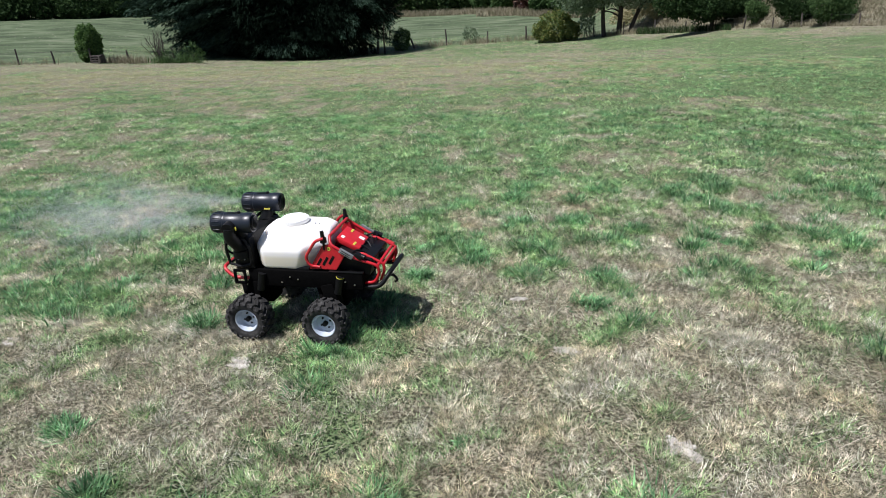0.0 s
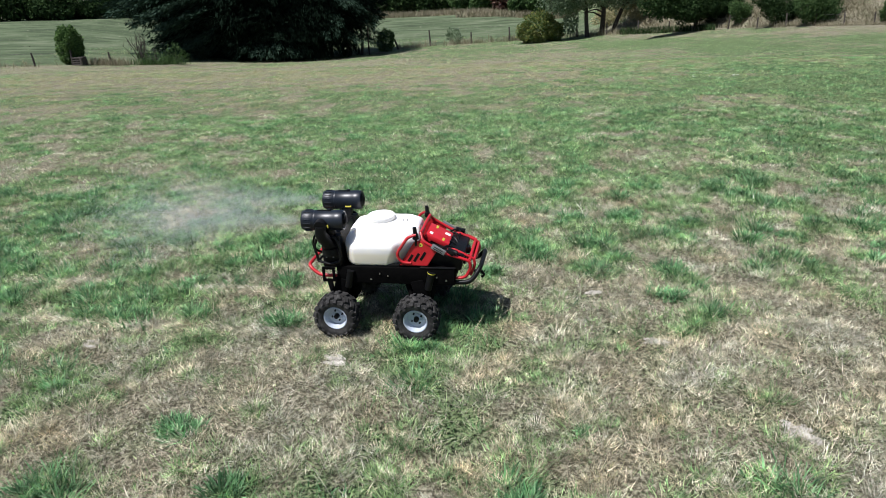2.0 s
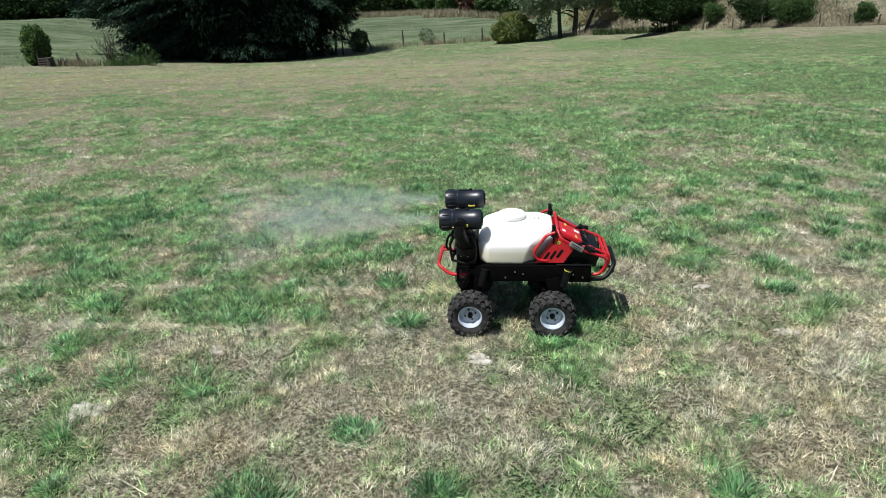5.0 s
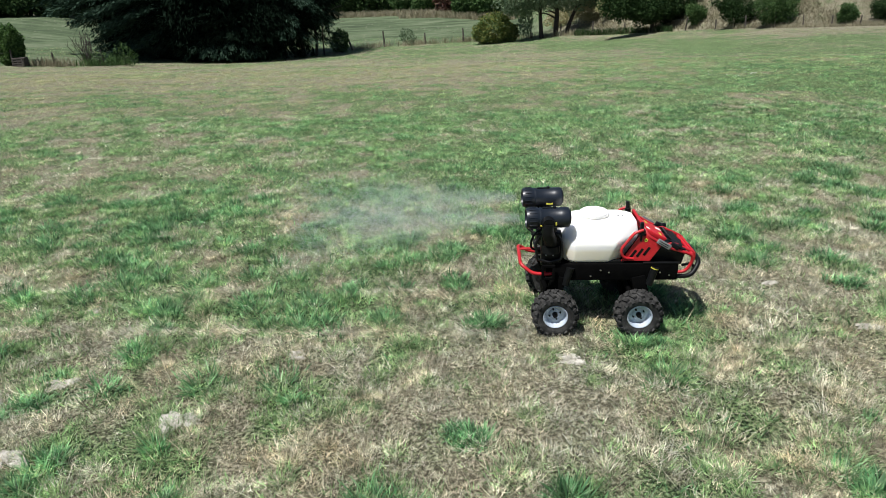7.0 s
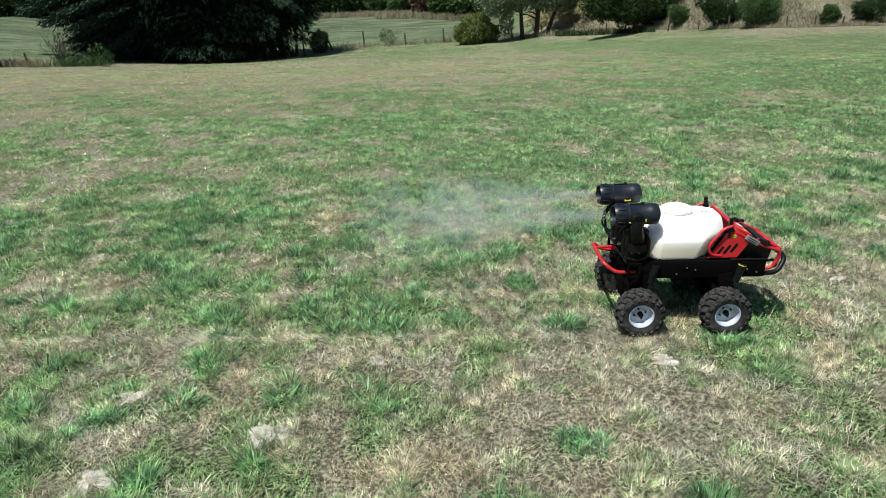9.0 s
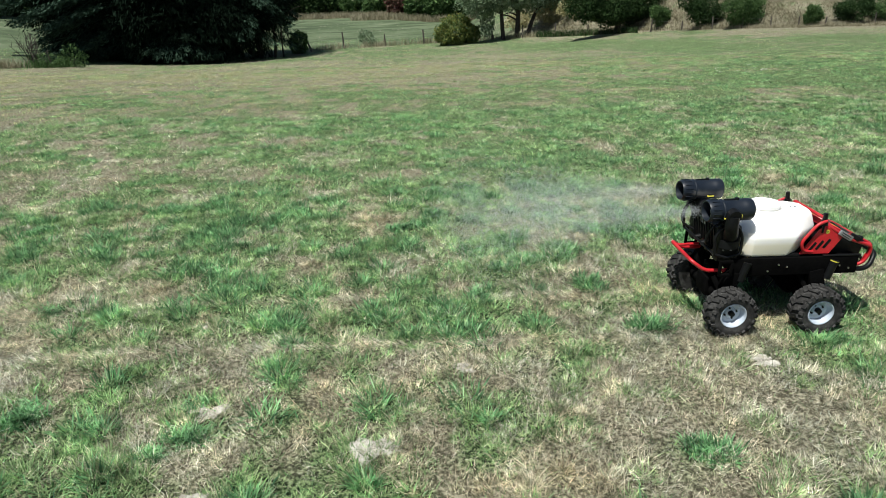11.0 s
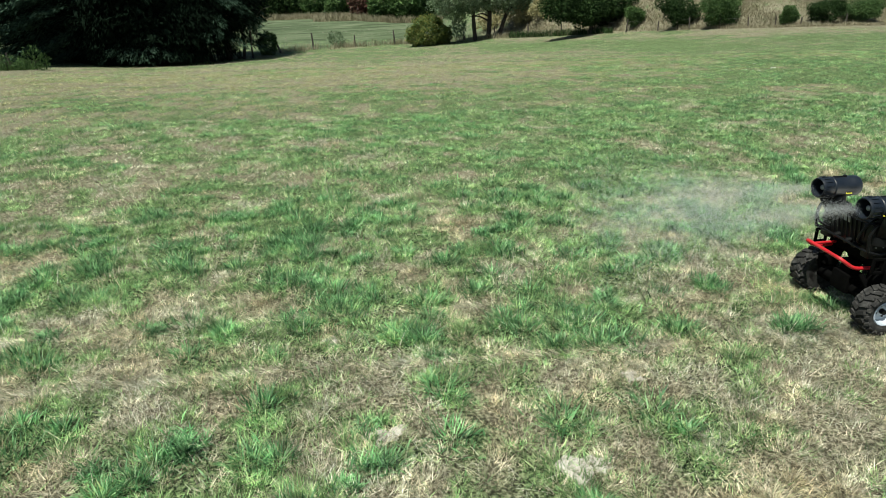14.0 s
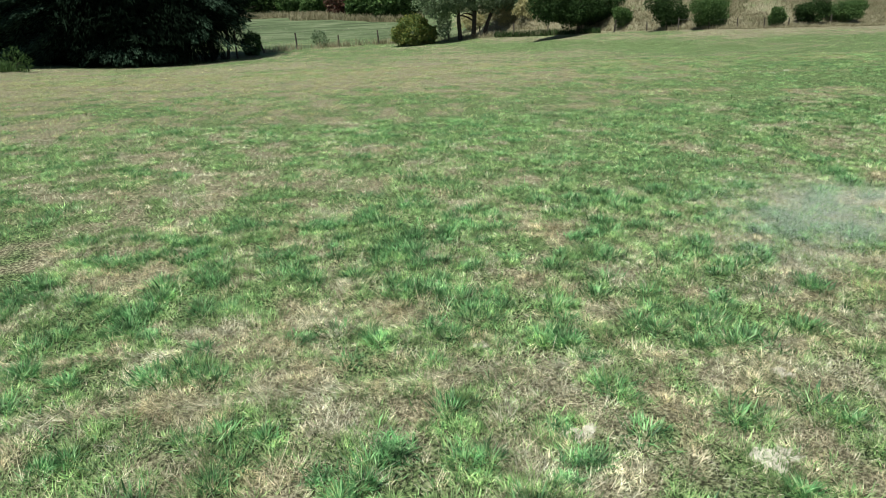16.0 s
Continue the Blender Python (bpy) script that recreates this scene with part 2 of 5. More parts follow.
def raw(name, co, loops, sizes, mat, smooth=False):
    """A mesh object straight from arrays: corners, face corners and face sizes."""
    mesh = bpy.data.meshes.new(name)
    co, loops, sizes = np.asarray(co, np.float32), np.asarray(loops, np.int32), np.asarray(sizes, np.int32)
    mesh.vertices.add(len(co))
    mesh.vertices.foreach_set("co", co.ravel())
    mesh.loops.add(len(loops))
    mesh.loops.foreach_set("vertex_index", loops)
    mesh.polygons.add(len(sizes))
    mesh.polygons.foreach_set("loop_start", np.concatenate(([0], np.cumsum(sizes)[:-1])).astype(np.int32))
    mesh.update(calc_edges=True)
    mesh.validate()
    if smooth:
        mesh.polygons.foreach_set("use_smooth", [True] * len(mesh.polygons))
    mesh.materials.append(mat)
    return new(name, mesh)


def box(bm, size, at=(0, 0, 0), rot=(0, 0, 0), bevel=0.006):
    m = pose(*at, *rot) @ Matrix.Diagonal((*size, 1))
    vs = bmesh.ops.create_cube(bm, size=1, matrix=m)["verts"]
    if bevel:
        es = list({e for v in vs for e in v.link_edges})
        bmesh.ops.bevel(bm, geom=es, offset=bevel, segments=2, affect="EDGES", profile=0.6)
    return bm


def rod(bm, a, b, r1, r2=None, seg=16, caps=True):
    a, b = Vector(a), Vector(b)
    d = b - a
    m = Matrix.Translation((a + b) / 2) @ d.to_track_quat("Z", "Y").to_matrix().to_4x4()
    bmesh.ops.create_cone(bm, cap_ends=caps, segments=seg, radius1=r1, radius2=r1 if r2 is None else r2, depth=d.length, matrix=m)
    return bm


def lathe(bm, profile, m, seg=40):
    """Turns a profile of (radius, height) round the local z axis."""
    rings = [[bm.verts.new(m @ Vector((r * math.cos(2 * math.pi * i / seg), r * math.sin(2 * math.pi * i / seg), h))) for i in range(seg)] for r, h in profile]
    for p, q in zip(rings, rings[1:]):
        for i in range(seg):
            j = (i + 1) % seg
            bm.faces.new((p[i], p[j], q[j], q[i]))
    for ring in (rings[0], rings[-1]):
        if (ring[0].co - ring[seg // 2].co).length > 1e-4:
            bm.faces.new(ring)
    return bm


def smooth_line(pts, n=6, closed=False):
    pts = [Vector(p) for p in pts]
    out, k = [], len(pts)
    for i in range(k if closed else k - 1):
        p1, p2 = pts[i], pts[(i + 1) % k]
        p0 = pts[i - 1] if closed or i else p1
        p3 = pts[(i + 2) % k] if closed or i + 2 < k else p2
        for s in range(n):
            t = s / n
            out.append(0.5 * (2 * p1 + (p2 - p0) * t + (2 * p0 - 5 * p1 + 4 * p2 - p3) * t * t + (3 * p1 - p0 - 3 * p2 + p3) * t ** 3))
    if not closed:
        out.append(pts[-1])
    return out


def round_corners(pts, r=0.04, n=5):
    """A polyline with its corners rounded, for bent tube."""
    pts = [Vector(p) for p in pts]
    out = [pts[0]]
    for a, b, c in zip(pts, pts[1:], pts[2:]):
        u, v = (a - b), (c - b)
        k = min(r, u.length * 0.45, v.length * 0.45)
        p, q = b + u.normalized() * k, b + v.normalized() * k
        out += [(p * (1 - t) + b * t) * (1 - t) + (b * (1 - t) + q * t) * t for t in [i / n for i in range(n + 1)]]
    return out + [pts[-1]]


def tube(bm, pts, r, seg=10, taper=None):
    pts = [Vector(p) for p in pts]
    up = Vector((0.13, 0.27, 0.95))
    rings = []
    for i, p in enumerate(pts):
        d = (pts[min(i + 1, len(pts) - 1)] - pts[max(i - 1, 0)]).normalized()
        s = d.cross(up)
        s = (s if s.length > 0.05 else d.cross(Vector((1, 0, 0)))).normalized()
        w = s.cross(d)
        up = w
        k = r if taper is None else r + (taper - r) * i / (len(pts) - 1)
        rings.append([bm.verts.new(p + k * (math.cos(a) * s + math.sin(a) * w)) for a in [2 * math.pi * j / seg for j in range(seg)]])
    for p, q in zip(rings, rings[1:]):
        for i in range(seg):
            bm.faces.new((p[i], p[(i + 1) % seg], q[(i + 1) % seg], q[i]))
    bm.faces.new(rings[0])
    bm.faces.new(rings[-1][::-1])
    return bm


rng = np.random.default_rng(7)


def lattice(x, y, scale, seed):
    """Smooth value noise, 0 to 1."""
    table = np.random.default_rng(seed).random((64, 64))
    u, v = np.asarray(x) / scale + 400.3, np.asarray(y) / scale + 400.7
    i, j = np.floor(u).astype(int), np.floor(v).astype(int)
    f, g = u - i, v - j
    f, g = f * f * (3 - 2 * f), g * g * (3 - 2 * g)
    a, b = table[i % 64, j % 64], table[(i + 1) % 64, j % 64]
    c, d = table[i % 64, (j + 1) % 64], table[(i + 1) % 64, (j + 1) % 64]
    return (a * (1 - f) + b * f) * (1 - g) + (c * (1 - f) + d * f) * g


def step(e0, e1, v):
    t = np.clip((np.asarray(v, float) - e0) / (e1 - e0), 0, 1)
    return t * t * (3 - 2 * t)


def height(x, y):
    """The lie of the land."""
    x, y = np.asarray(x, float), np.asarray(y, float)
    z = -1.55 * step(10, 44, y) + 0.35 * step(55, 105, y) - 0.25 * step(0, -25, x) * step(20, 42, y)
    z = z - 0.24 * np.exp(-((x + 18) / 8) ** 2) * step(22, 40, y) * step(62, 50, y)
    z = z + 1.3 * step(-25, -60, x) * step(50, 90, y)
    bank = step(6, 16, x - 0.05 * (y - 55)) * np.clip(y - (57.5 + 0.12 * (x - 18)), 0, 24) * step(85, 62, x)
    z = z + 0.42 * bank
    z = z + 0.12 * np.clip(y - 118, 0, 400) + 0.05 * np.clip(-40 - y, 0, 300)
    z = z + 0.05 * (lattice(x, y, 1.9, 3) - 0.5) * step(0.7, 1.6, np.hypot(x, y)) + 0.10 * (lattice(x, y, 7, 4) - 0.5) * step(2, 8, np.hypot(x, y))
    z = z + 0.045 * (lattice(x, y, 0.42, 5) - 0.5) * step(0.7, 1.3, np.hypot(x, y)) * step(14, 8, np.hypot(x, y))
    return z


def growth(x, y):
    """How green the meadow is, 0 (straw) to 1 (lush)."""
    g = 0.20 * lattice(x, y, 2.6, 11) + 0.24 * lattice(x, y, 0.8, 12) + 0.42 * lattice(x + 0.2 * y, y, 0.30, 13) + 0.26 * lattice(x, y, 0.13, 15) + 0.18 * lattice(x, y, 6.0, 14)
    g = (g - 0.65) * 2.3 + 0.55
    g = g + 0.23 * step(-0.6, -4.0, x) * step(5, 1, y) - 0.06 * step(-2.6, 1.0, x) * step(1, -1.5, y)
    g = g + 0.05 * step(-1.2, -0.2, y) * step(12, 8, y) + 0.14 * step(0.6, 3, y) * step(18, 11, y) - 0.13 * step(0.0, -0.9, y) * (0.55 + 0.45 * step(-4.6, -3.0, x))
    g = g - 0.23 * step(12, 17, y) * step(42, 36, y) * step(13, 3, x) + 0.30 * step(10, 15, y) * step(3, 11, x) * step(52, 44, y)
    g = g + 0.08 * step(36, 42, y) - 0.08 * step(0, -12, x) * step(6, 10, y) * step(36, 30, y)
    g = g + 0.20 * step(45, 52, y) + 0.5 * (lattice(0.3 * x, y, 2.4, 16) - 0.5) * step(45, 50, y) - 0.7 * step(9, 15, x) * step(55, 59, y) - 0.5 * step(97, 101, y)
    g = g - 0.55 * step(46, 50, y) * step(60, 57, y) * step(5, 12, x)
    return np.clip(g, 0, 1)


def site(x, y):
    """From the plan to the place: past the near meadow, land and trees are moved and scaled to fit the camera's view,
    closer on the right.
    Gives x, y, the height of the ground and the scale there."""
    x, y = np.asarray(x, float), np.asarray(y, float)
    # centred on an eye near the middle of the camera path
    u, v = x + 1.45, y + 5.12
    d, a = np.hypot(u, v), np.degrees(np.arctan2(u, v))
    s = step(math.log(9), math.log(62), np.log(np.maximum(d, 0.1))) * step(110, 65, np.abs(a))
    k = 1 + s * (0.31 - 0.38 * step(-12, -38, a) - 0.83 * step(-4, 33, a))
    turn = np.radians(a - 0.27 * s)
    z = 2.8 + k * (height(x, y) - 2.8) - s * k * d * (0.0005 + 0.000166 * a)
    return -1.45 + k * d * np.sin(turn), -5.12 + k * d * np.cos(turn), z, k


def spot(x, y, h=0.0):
    """A point h above the ground, moved and scaled to fit the view."""
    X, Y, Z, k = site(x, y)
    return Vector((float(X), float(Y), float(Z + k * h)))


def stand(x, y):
    """The pose and view-fitted scale of a thing that stands at x, y of the plan."""
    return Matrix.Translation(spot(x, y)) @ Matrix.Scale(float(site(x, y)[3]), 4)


# ---- ground ----
def build_ground():
    def axis(fine0, fine1, dfine, far):
        a = list(np.arange(fine0, fine1, dfine))
        s = dfine
        v = fine1
        while v < far:
            a.append(v)
            s *= 1.22
            v += s
        a.append(far)
        s, v = dfine, fine0
        pre = []
        while v > -far:
            s *= 1.22
            v -= s
            pre.append(max(v, -far))
        return np.array(pre[::-1] + a)
    xs, ys = axis(-10, 9, 0.09, 1500), axis(-3.5, 9, 0.09, 1500)
    # closer rows out to the hedges
    ys = np.unique(np.concatenate((ys, np.arange(9, 70, 0.4), np.arange(70, 125, 1.5))))
    xs = np.unique(np.concatenate((xs, np.arange(-70, 60, 0.8))))
    X, Y = np.meshgrid(xs, ys)
    nx, ny = len(xs), len(ys)
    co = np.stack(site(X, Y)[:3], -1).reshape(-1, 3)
    i = np.arange(nx * ny).reshape(ny, nx)
    q = np.stack((i[:-1, :-1], i[:-1, 1:], i[1:, 1:], i[1:, :-1]), -1).reshape(-1, 4)
    ob = raw("ground", co, q.ravel(), np.full(len(q), 4), M_GROUND, True)
    at = ob.data.attributes.new("growth", "FLOAT", "POINT")
    at.data.foreach_set("value", growth(X, Y).ravel().astype(np.float32))
    at = ob.data.attributes.new("grazed", "FLOAT", "POINT")
    edge = np.interp(X, [-44, -22, -9.2, 3.5, 9.0], [38.6, 41.8, 45.2, 50.8, 53.2])
    at.data.foreach_set("value", (step(-0.3, 1.2, Y - edge) * step(96, 92, Y) * step(11, 7, X)).ravel().astype(np.float32))
    return tagged(ob, "dry summer meadow of straw and green patches", "meadow", kind="structure")


build_ground()


# ---- trees, shrubs and fence ----
def leaf_cloud(name, blobs, count, size, mat, parent, seed, label="", droop=0.0, shell=0.55, long=1.6, tiers=0.0, loose=0.75):
    """Many small bent leaf sprays filling lumpy ellipsoids (x, y, z, rx, ry, rz), uneven at the rim."""
    r = np.random.default_rng(seed)
    w = np.array([b[3] * b[4] + b[4] * b[5] + b[3] * b[5] for b in blobs])
    pick = r.choice(len(blobs), count, p=w / w.sum())
    B = np.array(blobs)[pick]
    d = r.normal(size=(count, 3))
    d /= np.linalg.norm(d, axis=1)[:, None]
    lump = 0.66 + 0.46 * lattice(d[:, 0] * 3 + B[:, 0], d[:, 2] * 3 + d[:, 1] * 2 + B[:, 1], 0.8, seed + 5) + 0.16 * lattice(d[:, 0] * 9, d[:, 2] * 9 + d[:, 1] * 5, 0.9, seed + 6)
    lump = lump * (1 + tiers * np.sin(5.2 * (d[:, 2] * B[:, 5] + 0.35 * np.hypot(d[:, 0] * B[:, 3], d[:, 1] * B[:, 4])) + B[:, 0]))
    rad = (shell + (1 - shell) * np.sqrt(r.random(count))) * lump
    c = B[:, :3] + d * rad[:, None] * B[:, 3:6]
    s = size * (0.55 + 0.9 * r.random(count))
    out = d * 0.8 + r.normal(size=(count, 3)) * loose
    out[:, 2] -= droop
    out /= np.linalg.norm(out, axis=1)[:, None]
    side = np.cross(out, r.normal(size=(count, 3)))
    side /= np.linalg.norm(side, axis=1)[:, None] + 1e-6
    nrm = np.cross(out, side)
    L, Wd = (s * long)[:, None], (s * 0.45)[:, None]
    v = np.stack((c - out * L * 0.5, c + side * Wd + nrm * Wd * 0.3, c + out * L * 0.5, c - side * Wd + nrm * Wd * 0.3), 1).reshape(-1, 3)
    ob = raw(name, v, np.arange(count * 4), np.full(count, 4), mat)
    ob.parent = parent
    if parent:
        ob["kind"] = "stuff"
    if label:
        ob["label"] = label
    return ob


def limbs(bm, base, top, r, seed, branches, spread):
    """A tapered, slightly crooked trunk with limbs."""
    rnd = random.Random(seed)
    base, top = Vector(base), Vector(top)
    mids = [base.lerp(top, k) + Vector((rnd.uniform(-0.12, 0.12), rnd.uniform(-0.12, 0.12), 0)) * (0 < k < 1) for k in (0, 0.25, 0.5, 0.75, 1)]
    line = smooth_line(mids, 4)
    tube(bm, line, r, 9, r * 0.35)
    for i in range(branches):
        p = line[int(len(line) * rnd.uniform(0.25, 0.95))]
        a = rnd.uniform(0, 2 * math.pi)
        q = p + Vector((math.cos(a) * spread, math.sin(a) * spread, rnd.uniform(0.1, 0.7) * spread)) * rnd.uniform(0.5, 1)
        m = p.lerp(q, 0.5) + Vector((0, 0, 0.12 * spread))
        tube(bm, smooth_line([p, m, q], 4), r * 0.38, 6, r * 0.1)
    return bm


def gz(x, y):
    """The height of the near meadow."""
    return float(height(x, y))


def tree(name, x, y, label, category, trunks, blobs, mat, count, size, seed, group="", branches=6, spread=1.5, **kw):
    """blobs and trunks are given from the tree's foot."""
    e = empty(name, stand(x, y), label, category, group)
    for k, (dx, dy, tx, ty, tz, r) in enumerate(trunks):
        part("trunk", limbs(bmesh.new(), (dx, dy, -0.15), (tx, ty, tz), r, seed + k, branches, spread), M_BARK, e, angle=60)
    leaf_cloud("crown", blobs, count, size, mat, e, seed, **kw)
    return e


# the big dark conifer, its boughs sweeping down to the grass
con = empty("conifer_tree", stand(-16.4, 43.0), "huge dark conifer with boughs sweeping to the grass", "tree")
for k, (dx, dy, h, r) in enumerate(((-2.2, 0, 14, 0.45), (2.6, 1.0, 12, 0.4), (4.6, 1.2, 8, 0.22), (3.5, 0.4, 6, 0.10), (5.6, 0.9, 5, 0.12), (6.3, 0.6, 4.5, 0.07))):
    part("trunk", limbs(bmesh.new(), (dx, dy, -0.2), (dx + 0.3, dy, h), r, 40 + k, 10, 3.0), M_BARK, con, angle=60)
BLOBS = [(-6.6, 0, 6.4, 4.6, 3.6, 3.4), (-4.8, 0, 3.5, 3.2, 2.8, 2.6), (-1.6, 0, 6.6, 5.0, 4.4, 7.2), (2.8, 1.2, 5.4, 4.2, 3.8, 5.6), (-3.0, -0.8, 3.0, 3.2, 2.8, 3.2), (0.8, -0.6, 2.7, 4.2, 3.0, 2.9), (5.0, 1.2, 4.3, 2.4, 2.4, 2.7), (3.2, -0.2, 3.3, 3.0, 2.4, 1.9), (-5.4, -0.6, 1.5, 2.5, 2.2, 1.7), (-7.3, -0.4, 1.7, 1.9, 1.8, 1.5), (-2.6, -0.8, 1.1, 3.0, 2.4, 1.4), (0.4, -0.8, 1.0, 2.6, 2.2, 1.2)]
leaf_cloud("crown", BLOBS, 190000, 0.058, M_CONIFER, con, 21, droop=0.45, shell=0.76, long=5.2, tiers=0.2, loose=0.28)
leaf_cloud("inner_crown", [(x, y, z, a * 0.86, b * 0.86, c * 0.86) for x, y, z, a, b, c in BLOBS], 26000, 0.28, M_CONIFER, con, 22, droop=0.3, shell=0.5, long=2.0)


def bough(e, root, tip, n, seed):
    """One hanging bough: a limb with flat sprays of needles along it."""
    r = np.random.default_rng(seed)
    a, b = np.array(root), np.array(tip)
    t = r.random(n) ** 0.8
    sag = np.stack((0 * t, 0 * t, 0.35 * np.sin(t * math.pi)), 1)
    side = np.array([-(b - a)[1], (b - a)[0], 0.0])
    side /= np.linalg.norm(side) + 1e-6
    spread = (0.75 * (1 - t) + 0.12)
    c = a + (b - a) * t[:, None] + sag + side * (r.normal(size=n) * spread * 0.6)[:, None] + r.normal(size=(n, 3)) * np.array([0.12, 0.12, 0.085])
    d = (b - a) / np.linalg.norm(b - a) + r.normal(size=(n, 3)) * 0.28
    d[:, 2] -= 0.25
    d /= np.linalg.norm(d, axis=1)[:, None]
    s = np.cross(d, np.array([0, 0.3, 1.0]) + r.normal(size=(n, 3)) * 0.4)
    s /= np.linalg.norm(s, axis=1)[:, None] + 1e-6
    L, W = 0.24 * (0.6 + r.random(n))[:, None], 0.032 * (0.6 + r.random(n))[:, None]
    v = np.stack((c, c + d * L * 0.5 + s * W, c + d * L, c + d * L * 0.5 - s * W), 1).reshape(-1, 3)
    ob = raw("bough", v, np.arange(n * 4), np.full(n, 4), M_LIT_TIPS)
    ob.parent = e
    ob["kind"] = "stuff"


rb = random.Random(5)
for i in range(80):
    zb = 0.6 + 6.6 * (i / 80)
    reach = 5.6 + 1.15 * min(zb, 4.8) + rb.uniform(-1.8, 0.5)
    ang = math.radians(184 + rb.uniform(-30, 52))
    bough(con, (-2.4, 0, zb + 1.0), (-1.2 + math.cos(ang) * reach, math.sin(ang) * reach, zb - 0.55 + rb.uniform(-0.25, 0.25)), 820, 60 + i)
for i in range(16):
    zb = 0.7 + 3.6 * (i / 16)
    ang = math.radians(rb.uniform(-75, 10))
    bough(con, (3.2, 0.4, zb + 0.9), (3.0 + math.cos(ang) * 4.6, 0.6 + math.sin(ang) * 3.6, zb - 0.3), 300, 90 + i)
for i in range(14):
    ang = math.radians(200 + 120 * i / 14)
    bough(con, (-0.6, 0, 1.9), (-0.4 + math.cos(ang) * 4.6, math.sin(ang) * 3.6, 0.5 + rb.uniform(-0.2, 0.5)), 360, 120 + i)

tree("shrub", -9.0, 44.2, "small feathery green shrub at the conifer's edge", "shrub", [(0, 0, 0.1, 0, 0.7, 0.05)], [(0, 0, 0.75, 0.75, 0.7, 0.85)], M_MIDLEAF, 2600, 0.08, 31, branches=3, spread=0.4, droop=-0.5)
tree("bush", -31.2, 40.6, "rounded upright green bush beside the fence", "bush", [(0, 0, 0, 0, 1.6, 0.09)], [(0, 0, 1.5, 0.95, 0.9, 1.3), (0, 0, 0.7, 0.8, 0.8, 0.7)], M_BUSH, 9500, 0.10, 32, branches=5, spread=0.6, shell=0.6)


def bare_shrub(x, y, seed):
    rnd = random.Random(seed)
    bm = bmesh.new()
    for i in range(22):
        a, k = rnd.uniform(0, 6.28), rnd.uniform(0.25, 1.1)
        p = Vector((rnd.uniform(-0.2, 0.2), rnd.uniform(-0.2, 0.2), -0.05))
        q = p + Vector((math.cos(a) * k, math.sin(a) * k, rnd.uniform(1.2, 2.4)))
        m = p.lerp(q, 0.5) + Vector((rnd.uniform(-0.15, 0.15), 0, 0.1))
        tube(bm, smooth_line([p, m, q], 4), 0.028, 5, 0.008)
        for j in range(3):
            s = p.lerp(q, rnd.uniform(0.5, 0.9))
            tube(bm, [s, s + Vector((rnd.uniform(-0.4, 0.4), rnd.uniform(-0.3, 0.3), rnd.uniform(0.2, 0.6)))], 0.014, 4, 0.005)
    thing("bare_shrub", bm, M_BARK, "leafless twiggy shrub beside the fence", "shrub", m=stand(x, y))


bare_shrub(-26.4, 41.2, 3)
tree("shrub", -25.3, 40.6, "low green shrub under bare twigs", "shrub", [(0, 0, 0, 0, 0.5, 0.04)], [(0, 0, 0.4, 1.3, 0.7, 0.55)], M_MIDLEAF, 420, 0.08, 33, branches=3, spread=0.5)
tree("thistle_clump", -23.4, 40.3, "dull green clump of tall thistles by the fence", "shrub", [(0, 0, 0, 0, 0.8, 0.03)], [(0, 0, 0.7, 0.75, 0.5, 0.85), (0.5, 0, 0.4, 0.5, 0.4, 0.5)], M_MIDLEAF, 380, 0.06, 34, branches=4, spread=0.4, droop=-1.2, long=3.0)
tree("shrub", -4.2, 48.2, "small wispy green shrub in the pasture's edge", "shrub", [(0, 0, 0, 0, 0.6, 0.03)], [(0, 0, 0.55, 0.7, 0.6, 0.65)], M_SILVER, 450, 0.08, 35, branches=3, spread=0.4, droop=-0.8, long=2.4)
tree("flowering_bush", 2.9, 47.4, "rounded bush with yellow-green flowering top", "bush", [(0, 0, 0, 0, 1.0, 0.08)], [(-0.2, 0, 1.1, 1.6, 1.3, 1.15), (0.95, 0.2, 0.8, 0.95, 0.9, 0.85), (-1.1, 0.1, 0.7, 0.9, 0.8, 0.75), (0.2, 0, 1.7, 0.8, 0.8, 0.6)], M_YELLOW, 12000, 0.09, 36, branches=5, spread=0.7)
tree("broadleaf_tree", 8.2, 52.8, "several-stemmed tree with silvery green leaves", "tree",
     [(-0.9, 0, -1.5, 0, 5.5, 0.20), (0.3, 0.2, 0.4, 0.3, 6.0, 0.24), (1.1, 0, 3.2, 0.3, 5.4, 0.20)],
     [(-3.0, -0.8, 3.3, 2.1, 1.6, 1.7), (-2.3, 0.3, 1.3, 0.7, 0.7, 1.2), (-1.8, 0, 4.4, 2.8, 2.4, 2.2), (1.5, 0.2, 4.6, 3.2, 2.6, 2.6), (4.2, 0.2, 3.5, 2.4, 2.2, 1.7), (0.2, 0, 3.6, 5.2, 2.2, 1.6), (5.6, 0.4, 3.9, 2.6, 2.2, 1.8)], M_SILVER, 36000, 0.12, 37, branches=9, spread=2.0, shell=0.4)
tree("round_tree", 17.4, 54.6, "dark round-crowned tree over the fence", "tree", [(0, 0, 0.1, 0.1, 4.0, 0.20), (2.4, 0.3, 2.5, 0.3, 3.0, 0.10)],
     [(-0.6, 0, 3.0, 3.6, 2.6, 2.3), (2.2, 0.2, 2.5, 2.2, 1.8, 1.9), (-2.8, 0.1, 2.7, 2.2, 1.6, 1.7), (0.4, 0, 1.9, 3.2, 2.0, 1.0)], M_DARKLEAF, 30000, 0.12, 38, branches=8, spread=1.6, shell=0.4)
